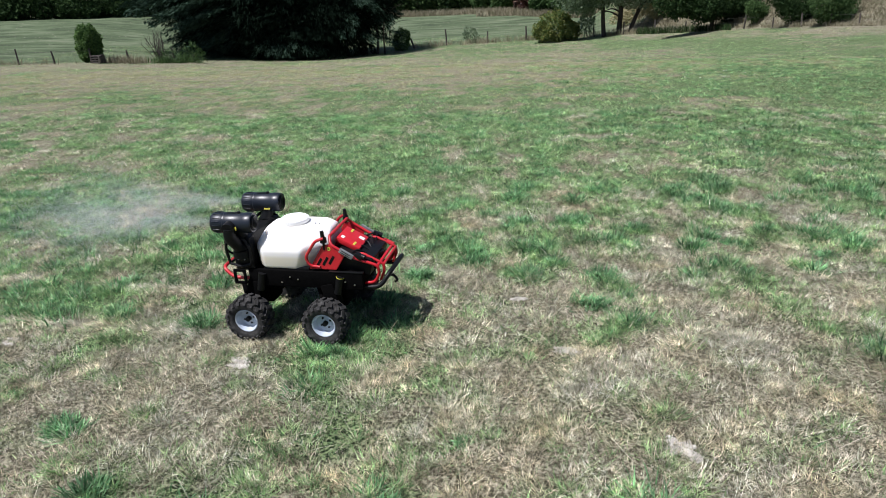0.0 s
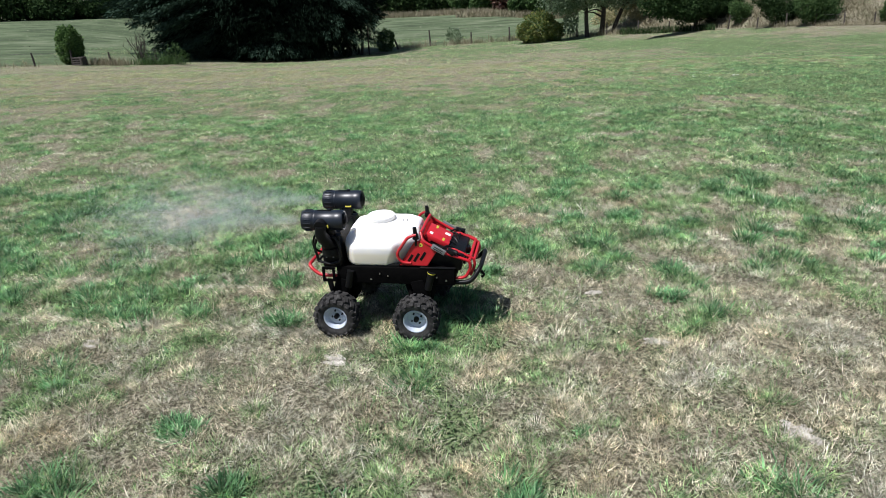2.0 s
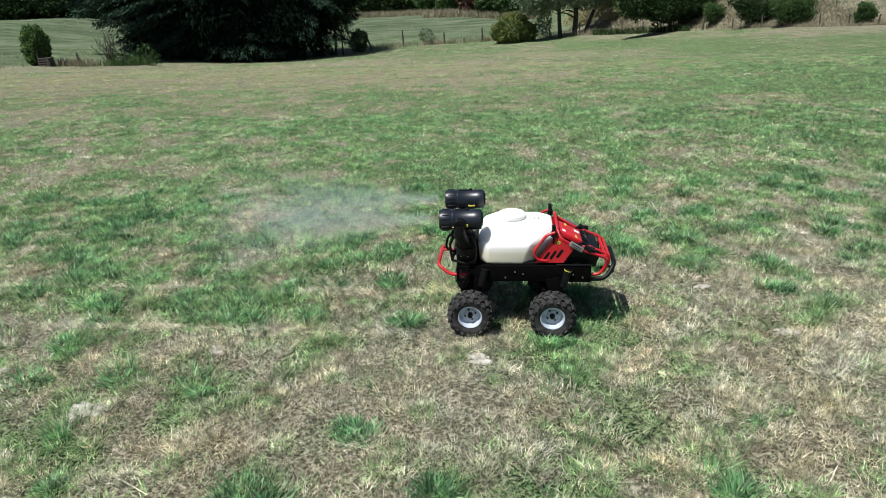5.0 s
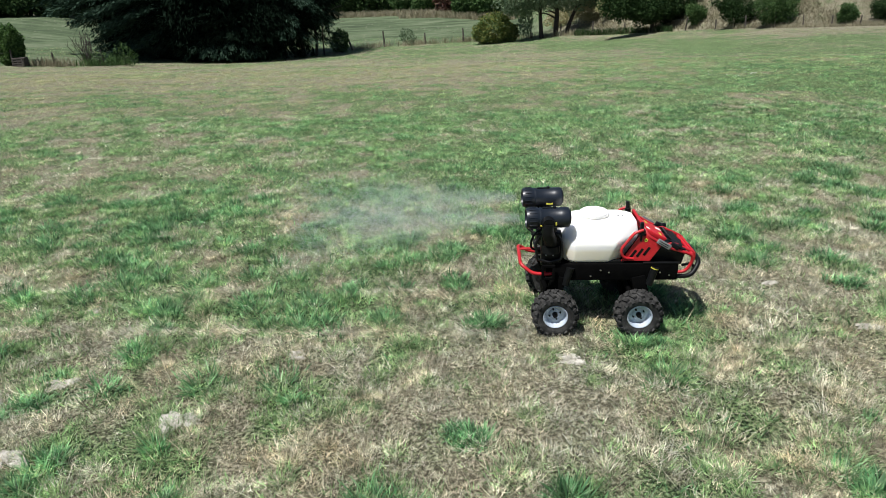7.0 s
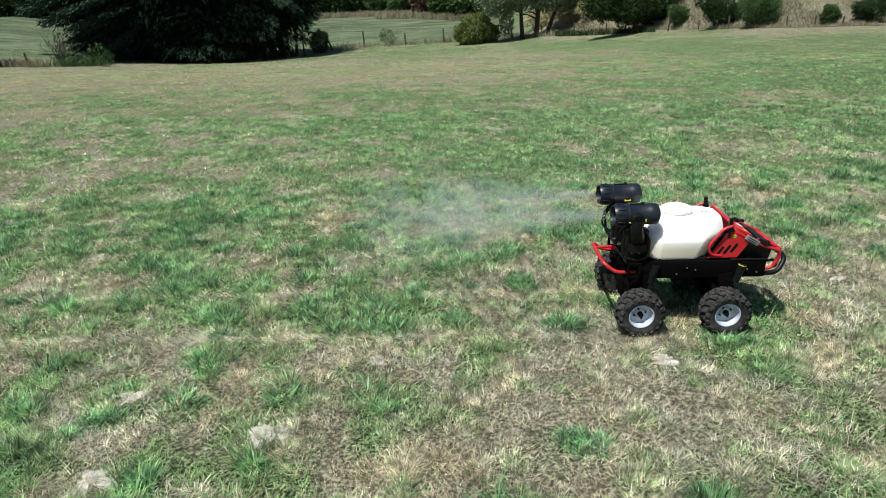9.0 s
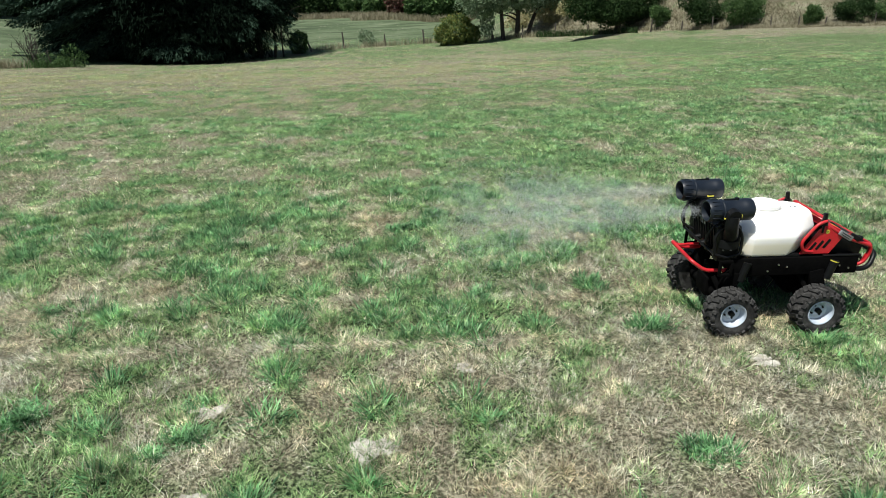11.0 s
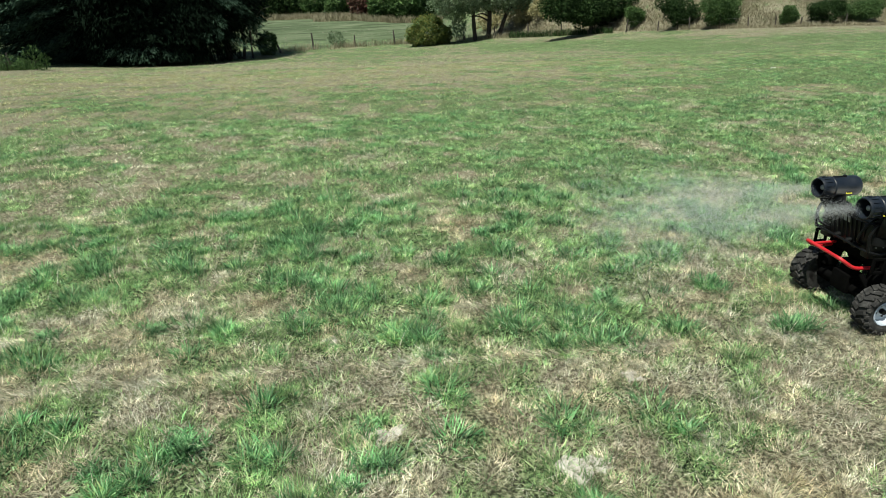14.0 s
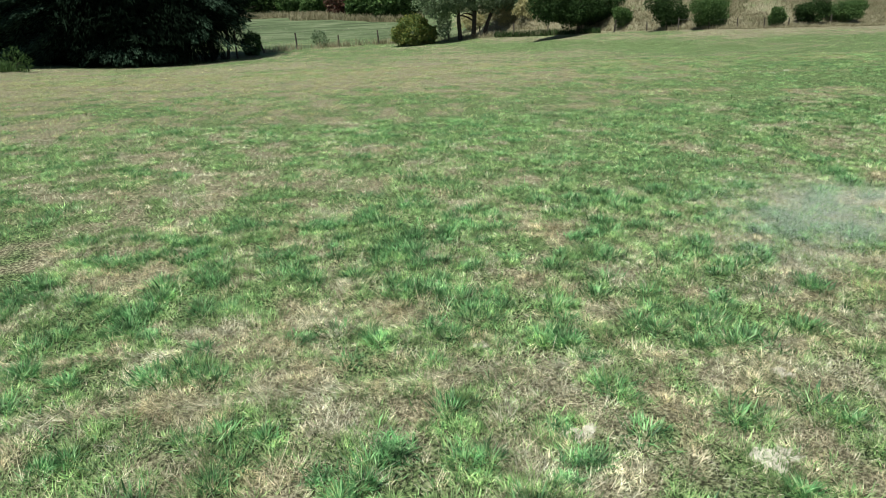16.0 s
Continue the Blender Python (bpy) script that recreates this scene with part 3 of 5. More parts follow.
for k, (x, y, w, h, mat, lab) in enumerate((
        (22.9, 58.6, 1.2, 2.0, M_MIDLEAF, "bushy green shrub on the dry bank"),
        (26.3, 57.6, 2.0, 3.4, M_DARKLEAF, "dense dark green bush above dry grass"),
        (30.3, 58.2, 2.3, 3.0, M_MIDLEAF, "broad grey-green bush above dry grass"),
        (37.8, 59.2, 1.0, 2.1, M_MIDLEAF, "small cone-shaped green bush"),
        (42.5, 60.0, 1.8, 2.8, M_DARKLEAF, "dark green bush at the bank's foot"),
        (47.0, 61.0, 2.2, 2.6, M_MIDLEAF, "wide green bush at the bank's foot"),
        (20.6, 62.5, 1.6, 2.2, M_MIDLEAF, "green shrub higher on the dry bank"))):
    rq = random.Random(700 + k)
    lumps = [(0, 0, h * 0.5, w * 0.8, w * 0.7, h * 0.48)] + [(rq.uniform(-0.7, 0.7) * w, rq.uniform(-0.4, 0.4) * w, h * rq.uniform(0.25, 0.8), w * rq.uniform(0.3, 0.55), w * 0.45, h * rq.uniform(0.2, 0.34)) for _ in range(7)]
    tree("bush", x, y, lab, "bush", [(0, 0, 0, 0, h * 0.6, 0.07)], lumps, mat, int(5600 * w), 0.09, 200 + k, "bushes along the bank", branches=4, spread=w * 0.5, shell=0.35, long=2.0)

# far hedges, at the other side of the pasture
for k, (x, y, w, h, mat, lab) in enumerate((
        (-7.2, 101, 2.4, 4.2, M_MIDLEAF, "bright green shrub in the far hedge"), (-3.6, 98, 2.4, 3.8, M_MIDLEAF, "green shrub in the far hedge"),
        (-0.4, 92, 2.0, 3.4, M_RED, "copper-leaved shrub in the far hedge"), (2.0, 87, 2.2, 3.8, M_MIDLEAF, "green shrub in the far hedge"),
        (5.0, 84, 2.4, 4.4, M_MIDLEAF, "green shrub in the far hedge"), (8.6, 82, 2.6, 5.0, M_DARKLEAF, "dark shrub in the far hedge"), (12.6, 82, 3.0, 5.4, M_DARKLEAF, "dark shrub in the far hedge"))):
    tree("hedge_shrub", x, y, lab, "shrub", [(0, 0, 0, 0, h * 0.6, 0.12)], [(0, 0, h * 0.52, w, w, h * 0.52), (w * 0.6, 0, h * 0.3, w * 0.8, w * 0.7, h * 0.32)], mat, 3600, 0.28, 230 + k, "far hedge", branches=4, spread=1.2)
for k, x in enumerate(np.arange(-100, -10, 4.0)):
    x = float(x)
    y = 92 + 14 * step(-52, -24, x) + 1.6 * math.sin(k * 2.1)
    h = 5.5 + 1.5 * math.sin(k * 1.3)
    tree("hedge_tree", x, float(y), "dark tree in the far shelter hedge", "tree", [(0, 0, 0, 0, 5, 0.2)], [(0, 0, h * 0.5, 3.4, 2.6, h * 0.52), (1.4, -0.6, h * 0.28, 2.4, 2.0, h * 0.3), (-1.4, -0.4, h * 0.25, 2.2, 1.8, h * 0.28)], M_DARKLEAF, 3400, 0.32, 260 + k, "far shelter hedge", branches=4, spread=1.6)

# fence: leaning wooden posts with two wires
LINE = [(-44, 38.4), (-36, 39.0), (-28.3, 40.4), (-22, 41.6), (-9.2, 44.9), (-5.9, 46.6), (3.5, 50.6), (9.0, 53.0), (18, 55.4), (30, 57.6), (48, 60.6)]
fence = empty("wire_fence", pose(0, 0, 0), "old farm fence of grey posts and wire", "fence")
rf = random.Random(9)
tops = []
for (ax, ay), (bx, by) in zip(LINE, LINE[1:]):
    n = max(1, round(math.hypot(bx - ax, by - ay) / 3.1))
    for i in range(n):
        x, y = ax + (bx - ax) * i / n, ay + (by - ay) * i / n
        if -22.5 < x < -11.5:
            continue
        h, k = rf.uniform(0.85, 1.25), float(site(x, y)[3])
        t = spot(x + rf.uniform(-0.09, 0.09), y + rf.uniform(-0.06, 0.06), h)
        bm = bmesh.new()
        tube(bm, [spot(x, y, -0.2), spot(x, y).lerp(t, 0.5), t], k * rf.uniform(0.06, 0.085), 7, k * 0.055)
        part("post", bm, M_POST, fence)
        tops.append((x, y, h))
for f in (0.45, 0.85):
    for run in ([p for p in tops if p[0] <= -22], [p for p in tops if p[0] > -22]):
        bm = bmesh.new()
        tube(bm, [spot(x, y, h * f) for x, y, h in run], 0.0025, 4)
        part("wire", bm, M_WIRE, fence)
bm = bmesh.new()
tube(bm, [spot(-8.2, 45.2, -0.1), spot(-8.5, 45.2, 0.75)], 0.1, 7, 0.09)
thing("broken_post", bm, M_POST, "short broken fence post leaning by the shrub", "post")
bm = bmesh.new()
for i in range(4):
    box(bm, (0.8, 0.7, 0.1), (0, 0, 0.06 + 0.16 * i), (0, 0, 4 * i), 0.01)
for sx in (-0.32, 0, 0.32):
    box(bm, (0.1, 0.66, 0.5), (sx, 0, 0.28), (0, 0, 0), 0.01)
thing("pallet_stack", bm, M_POST, "weathered stack of wooden pallets by the bush", "pallet", m=stand(-30.3, 39.9))


# ---- grass ----
def blades(name, x, y, length, width, lean, mat, seed, label, curl=0.5, simple=False, way=None):
    """Bent, tapering blades rooted at x, y: a lower quad and a tip. way: the heading of each."""
    r = np.random.default_rng(seed)
    n = len(x)
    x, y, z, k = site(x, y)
    length, width, z = length * k, width * k, z - 0.004
    a = r.random(n) * 2 * math.pi if way is None else way
    d = np.stack((np.cos(a), np.sin(a), np.zeros(n)), 1)
    s = np.stack((-np.sin(a + r.normal(size=n)), np.cos(a + r.normal(size=n) * 0.6), np.zeros(n)), 1)
    t1 = np.clip(lean * (0.6 + 0.8 * r.random(n)), 0, 1.5)
    t2 = np.clip(t1 + curl * r.random(n), 0, 1.65)
    L, W = length[:, None], width[:, None] * 0.5
    up = np.array([0, 0, 1.0])
    p0 = np.stack((x, y, z), 1)
    p1 = p0 + L * 0.55 * (d * np.sin(t1)[:, None] + up * np.cos(t1)[:, None])
    p2 = p1 + L * 0.45 * (d * np.sin(t2)[:, None] + up * np.cos(t2)[:, None])
    if simple:
        v = np.stack((p0 - s * W, p0 + s * W, p2), 1).reshape(-1, 3)
        return tagged(raw(name, v, np.arange(3 * n), np.full(n, 3), mat), label, "grass", kind="stuff")
    v = np.stack((p0 - s * W, p0 + s * W, p1 + s * W * 0.8, p1 - s * W * 0.8, p2), 1).reshape(-1, 3)
    k = np.arange(n)[:, None] * 5
    loops = (k + np.array([0, 1, 2, 3, 3, 2, 4])).ravel()
    ob = raw(name, v, loops, np.tile([4, 3], n), mat)
    return tagged(ob, label, "grass", kind="stuff")


def scatter(n, x0, x1, y0, y1, seed):
    r = np.random.default_rng(seed)
    return r.uniform(x0, x1, n), r.uniform(y0, y1, n), r


def field(n, x0, x1, y0, y1, seed, want, name, length, width, lean, mat, label, curl=0.5, simple=False, tuft=0.0, reach=0.045, share=0.7):
    """Blades over a stretch of meadow; share of them fan out of tufts, tuft to the square metre."""
    x, y, r = scatter(n, x0, x1, y0, y1, seed)
    way = r.random(n) * 2 * math.pi
    tall = np.ones(n)
    gx, gy = x, y
    if tuft:
        m = int(tuft * (x1 - x0) * (y1 - y0))
        cx, cy, size = r.uniform(x0, x1, m), r.uniform(y0, y1, m), 0.55 + 0.9 * r.random(m)
        i = r.integers(0, m, n)
        off = r.normal(size=(n, 2)) * (reach * size[i])[:, None]
        on = r.random(n) < share
        x, y = np.where(on, cx[i] + off[:, 0], x), np.where(on, cy[i] + off[:, 1], y)
        way = np.where(on, np.arctan2(off[:, 1], off[:, 0]) + r.normal(size=n) * 0.5, way)
        tall = np.where(on, size[i] * 0.5 + 0.6, 0.8)
        gx, gy = np.where(on, cx[i], x), np.where(on, cy[i], y)
    luck = r.random(n)
    if tuft:
        luck = np.where(on, 0.75 * r.random(m)[i] + 0.25 * luck, luck)
    keep = (luck < want(growth(gx, gy))) & (y > -2.5 + 0.55 * np.clip(x - 2.8, 0, 9) + 0.3 * np.clip(-4.5 - x, 0, 9))
    # most blades under the wheels' two tracks are flattened
    u, v = x * math.cos(radians(3)) - y * math.sin(radians(3)), x * math.sin(radians(3)) + y * math.cos(radians(3))
    keep &= ~((u < -0.1) & (np.abs(np.abs(v) - 0.405) < 0.05) & (r.random(n) < 0.6))
    x, y, way, tall = x[keep], y[keep], way[keep], tall[keep]
    m = len(x)
    return blades(name, x, y, tall * length * (0.5 + 0.9 * r.random(m)), width * (0.6 + 0.8 * r.random(m)), np.abs(r.normal(lean, 0.3, m)), mat, seed + 1, label, curl=curl, simple=simple, way=way)


NEAR = (-9.2, 7.2, -2.6, 4.0)
MID = (-13.0, 13.0, 4.0, 10.0)
FAR = (-24.0, 24.0, 10.0, 26.0)
dry_want = lambda g: np.clip(1.45 - 1.35 * g, 0.15, 1)
green_want = lambda g: np.clip((g - 0.22) * 1.9, 0.17, 1)
lush_want = lambda g: np.clip((g - 0.60) * 3.4, 0, 1)
field(1080000, *NEAR, 301, dry_want, "straw", 0.066, 0.0038, 0.92, M_STRAW, "matted dry straw-coloured meadow grass", simple=True, tuft=44, reach=0.05, share=0.62)
field(640000, *NEAR, 303, green_want, "grass", 0.062, 0.0068, 0.8, M_GREEN, "short green meadow grass among dry straw", simple=True, tuft=40, reach=0.05, share=0.8)
field(270000, *NEAR, 305, lush_want, "grass_tuft", 0.095, 0.0085, 0.85, M_LUSH, "lush dark green tufts of longer grass", tuft=14, reach=0.06, share=0.9)
field(400000, *MID, 307, dry_want, "straw", 0.060, 0.0062, 1.0, M_STRAW, "matted dry straw-coloured meadow grass", simple=True, tuft=24, reach=0.07, share=0.7)
field(430000, *MID, 309, green_want, "grass", 0.062, 0.0088, 0.95, M_GREEN, "short green meadow grass among dry straw", simple=True, tuft=22, reach=0.07, share=0.75)
field(130000, *MID, 311, lush_want, "grass_tuft", 0.085, 0.011, 0.9, M_LUSH, "lush dark green tufts of longer grass", simple=True, tuft=9, reach=0.09, share=0.9)
field(260000, *FAR, 313, dry_want, "straw", 0.052, 0.014, 1.05, M_BROWN, "matted dry straw-coloured meadow grass", simple=True, tuft=8, reach=0.12)
field(500000, *FAR, 315, green_want, "grass", 0.052, 0.014, 1.05, M_GREEN, "short green meadow grass among dry straw", simple=True, tuft=8, reach=0.12)
field(110000, *FAR, 323, lush_want, "grass_tuft", 0.075, 0.017, 1.0, M_LUSH, "lush dark green tufts of longer grass", simple=True, tuft=4, reach=0.12, share=0.9)
field(90000, -40, 44, 26, 56, 317, dry_want, "straw", 0.07, 0.030, 1.15, M_BROWN, "matted dry straw-coloured meadow grass", simple=True, tuft=3, reach=0.2)
field(190000, -40, 44, 26, 56, 319, green_want, "grass", 0.075, 0.026, 1.2, M_GREEN, "short green meadow grass among dry straw", simple=True, tuft=3, reach=0.2)
field(40000, -80, 12, 46, 100, 321, lambda g: np.clip(1.6 - 2.0 * g, 0.1, 1), "mown_hay", 0.16, 0.09, 1.55, M_PASTURE, "pale mown hay lying in the far pasture", simple=True)



# wheel tracks: grass pressed flat behind the robot
for k, ty in enumerate((-0.405, 0.405)):
    r = np.random.default_rng(410 + k)
    n = 24000
    u, v = r.uniform(-9.0, -0.1, n), ty + r.normal(0, 0.045, n)
    x, y = u * math.cos(radians(-3)) - v * math.sin(radians(-3)), u * math.sin(radians(-3)) + v * math.cos(radians(-3))
    k2 = r.random(n) < 0.25 + 0.75 * lattice(u, v * 3, 0.5, 61 + k)
    x, y = x[k2], y[k2]
    n = len(x)
    blades("pressed_grass", x, y, 0.05 + 0.06 * r.random(n), 0.003 + 0.003 * r.random(n), np.full(n, 1.45), M_STRAW, 420 + k, "pale grass pressed flat along a wheel track", curl=0.1, simple=True, way=r.normal(math.pi, 0.35, n))


# broad-leaved weeds, one plant each
def weed(seed, leaves, size):
    r = random.Random(seed)
    bm = bmesh.new()
    hubs = [(r.gauss(0, size * 0.42), r.gauss(0, size * 0.34)) for _ in range(6)]
    for i in range(leaves):
        a = r.uniform(0, 6.28)
        L, W = size * r.uniform(0.4, 1.0), r.uniform(0.0035, 0.0065)
        t = r.uniform(0.35, 1.25)
        d, up = Vector((math.cos(a), math.sin(a), 0)), Vector((0, 0, 1))
        sd = Vector((-math.sin(a), math.cos(a), r.uniform(-0.5, 0.5))).normalized()
        k = r.choice(hubs)
        p = Vector((k[0] + r.gauss(0, size * 0.35), k[1] + r.gauss(0, size * 0.35), -0.01))
        q = p + L * 0.55 * (d * math.sin(t) + up * math.cos(t))
        t2 = min(t + r.uniform(0.2, 0.7), 1.8)
        e = q + L * 0.45 * (d * math.sin(t2) + up * math.cos(t2))
        v = [bm.verts.new(c) for c in (p - sd * W * 0.4, p + sd * W * 0.4, q + sd * W, q - sd * W, e)]
        bm.faces.new(v[:4])
        bm.faces.new((v[3], v[2], v[4]))
    me = bpy.data.meshes.new("weed")
    bm.to_mesh(me)
    bm.free()
    me.materials.append(M_LUSH)
    return me


kinds = [weed(s0, n, sz) for s0, n, sz in ((1, 210, 0.11), (2, 340, 0.135), (3, 150, 0.09), (4, 460, 0.15), (5, 260, 0.12))]
rw = random.Random(77)
spots = [(-1.1, -1.75, 2), (-3.9, -0.15, 0), (-5.6, -0.9, 3), (1.6, -1.6, 2), (2.6, 0.35, 1), (0.9, 0.9, 3), (-2.2, 0.6, 4), (-6.2, 0.7, 1), (-4.6, -1.45, 4)]
while len(spots) < 46:
    x, y = rw.uniform(-8.5, 6.5), rw.uniform(-1.9, 3.9)
    if float(growth(x, y)) > 0.55 and math.hypot(x - 0.1, y) > 1.25 and y > -2.1 + 0.55 * max(x - 2.8, 0) + 0.3 * max(-4.5 - x, 0):
        spots.append((x, y, rw.randrange(5)))
for x, y, k in spots:
    ob = new("weed", kinds[k])
    ob.matrix_basis = pose(x, y, gz(x, y), 0, 0, rw.uniform(0, 360)) @ Matrix.Scale(rw.uniform(0.75, 1.15), 4)
    tagged(ob, "%s dark green leafy weed clump in the grass" % ("small", "bushy", "low", "large", "spreading")[k], "weed", "weeds in the meadow")

# long straw stalks that stand out of the mat
x, y, r = scatter(7000, *NEAR, 321)
blades("stalk", x, y, 0.14 + 0.22 * r.random(7000) ** 2, np.full(7000, 0.0028), np.abs(r.normal(1.25, 0.25, 7000)), M_STRAW, 322, "long pale dry stalks above the sward", curl=0.3)

# tall dry grass along the fence and up the bank
xs, ys = [], []
for (ax, ay), (bx, by) in zip(LINE, LINE[1:]):
    n = int(150 * math.hypot(bx - ax, by - ay))
    t = rng.random(n)
    xs.append(ax + (bx - ax) * t + rng.normal(0, 0.3, n))
    ys.append(ay + (by - ay) * t + rng.normal(0, 0.45, n))
x, y = np.concatenate(xs), np.concatenate(ys)
k = (rng.random(len(x)) < np.clip(lattice(x, y, 2.2, 51) * 1.7 - 0.3, 0.08, 1) * np.where(x < -20, 0.35, 1)) & ~((x > -26.0) & (x < -9.5))
x, y = x[k], y[k]
blades("tall_grass", x, y, 0.25 + 0.45 * rng.random(len(x)), np.full(len(x), 0.03), np.abs(rng.normal(0.35, 0.25, len(x))), M_DRYTALL, 331, "tall dry seeding grass along the fence")
x, y, r = scatter(240000, 10, 62, 57.5, 76, 333)
k = r.random(240000) < np.clip(lattice(x, y, 3.0, 52) * 1.5 - 0.1, 0.15, 1) * step(9, 15, x)
x, y = x[k], y[k]
blades("bank_grass", x, y, 0.16 + 0.26 * r.random(len(x)), np.full(len(x), 0.05), np.abs(r.normal(0.85, 0.35, len(x))), M_DRYTALL, 334, "tall pinkish dry grass covering the bank")
x, y, r = scatter(9000, -30, 12, -3.0, 0.5, 335)
y = y + 97 - 16 * step(-9, 6, x)
blades("far_dry_grass", x, y, 0.4 + 0.7 * r.random(9000), np.full(9000, 0.06), np.abs(r.normal(0.4, 0.25, 9000)), M_DRYTALL, 336, "tall dry grass below the far hedge")
x, y, r = scatter(5000, -7.5, 0.5, 86.0, 95.0, 337)
k = r.random(5000) < np.exp(-((x + 3.5) / 3.2) ** 2 - ((y - 90.5) / 3.5) ** 2)
blades("far_dry_grass", x[k], y[k], 0.5 + 0.7 * r.random(k.sum()), np.full(k.sum(), 0.10), np.abs(r.normal(0.6, 0.3, k.sum())), M_DRYTALL, 342, "mound of tall dry grass below the far hedge")
leafc = leaf_cloud("yellow_flowers", [(*spot(10.5, 60.0, 0.5), 2.2, 1.6, 1.0), (*spot(13.4, 60.0, 0.7), 2.1, 1.6, 1.1), (*spot(15.6, 60.6, 0.8), 1.8, 1.5, 1.0)], 9000, 0.13, M_FLOWER, None, 338, shell=0.3, long=1.0)
tagged(leafc, "bank covered with pale yellow blossom", "flowers", kind="stuff")
x, y, r = scatter(40, 6.6, 9.6, 14.2, 17.2, 339)
k = r.random(40) < np.exp(-((x - 8.2) ** 2 + (y - 15.6) ** 2) / 1.2)
wf = leaf_cloud("white_flowers", [(*spot(px, py, 0.12), 0.07, 0.07, 0.02) for px, py in zip(x[k], y[k])], 80, 0.018, M_WHITEFLOWER, None, 340, long=1.0)
tagged(wf, "patch of white clover flowers in the grass", "flowers", kind="stuff")


# rank weeds round the fence posts beside the conifer
r = np.random.default_rng(341)
for k, (cx, cy, n, h, mat, lab) in enumerate(((-27.6, 40.2, 260, 0.8, M_DRYTALL, "rank dry weeds round the fence posts"), (-25.6, 40.6, 300, 0.7, M_MIDLEAF, "rank green weeds along the fence"), (-24.3, 40.9, 280, 0.8, M_MIDLEAF, "rank green weeds along the fence"), (-29.0, 40.2, 420, 0.7, M_DRYTALL, "rank dry weeds round the fence posts"))):
    blades("fence_weeds", cx + r.normal(0, 0.55, n), cy + r.normal(0, 0.4, n), h * (0.35 + 0.65 * r.random(n)), 0.02 + 0.03 * r.random(n), np.abs(r.normal(0.3, 0.3, n)), mat, 350 + k, lab)


# weed strip in dark leaves, also standing in for the trees' shadow at the fence
n = 2600
x = r.uniform(10.2, 19.5, n)
y = np.interp(x, [9.0, 18.0, 30.0], [53.0, 55.4, 57.6]) - 0.3 + r.normal(0, 0.35, n)
blades("fence_weeds", x, y, 0.25 + 0.45 * r.random(n), 0.03 + 0.03 * r.random(n), np.abs(r.normal(0.4, 0.3, n)), M_DARKLEAF, 360, "dark green fence weeds that also stand in for shadow")

# crumbly pale soil, thrown up in small patches
def soil_patch(x, y, r0, seed):
    bm = bmesh.new()
    rnd = random.Random(seed)
    rings, seg = 9, 34
    rows = []
    for i in range(rings + 1):
        ring = []
        for j in range(seg):
            a = 2 * math.pi * j / seg
            k = i / rings
            rr = r0 * k * (0.75 + 0.75 * noise.noise((math.cos(a) * 1.7 + seed, math.sin(a) * 1.7, seed * 0.7)) + rnd.uniform(-0.07, 0.07))
            px, py = math.cos(a) * rr * 1.25, math.sin(a) * rr
            h = 0.010 * (1 - k * k) + 0.022 * noise.noise((px * 26 + seed, py * 26, 0.3)) * (1 - 0.6 * k) + rnd.uniform(-0.008, 0.008)
            ring.append(bm.verts.new((px, py, h - (0.03 if i == rings else 0))))
        rows.append(ring)
    for p, q in zip(rows, rows[1:]):
        for j in range(seg):
            bm.faces.new((p[j], p[(j + 1) % seg], q[(j + 1) % seg], q[j]))
    bmesh.ops.remove_doubles(bm, verts=rows[0], dist=0.001)
    e = empty("soil_patch", pose(x, y, gz(x, y) + 0.003, 0, 0, rnd.uniform(-20, 20)), "bare patch of pale crumbly dry soil", "soil", "soil patches in the meadow")
    part("mound", bm, M_SOIL, e, angle=60)


for k, (x, y, r0) in enumerate(((-4.34, -1.02, 0.13), (-3.18, -1.49, 0.15), (-4.22, -1.87, 0.14), (-2.53, -0.67, 0.08), (-0.3, -0.82, 0.11), (-4.7, 0.27, 0.07), (2.3, -0.4, 0.11), (3.0, -1.5, 0.13), (1.9, 0.5, 0.07))):
    soil_patch(x, y, r0, 3 + k)


# ---- the spraying robot ----
robot = empty("spraying_robot", pose(0, 0, 0, 0, 0, -3), "four-wheeled farm spraying robot, red, black and white", "robot")


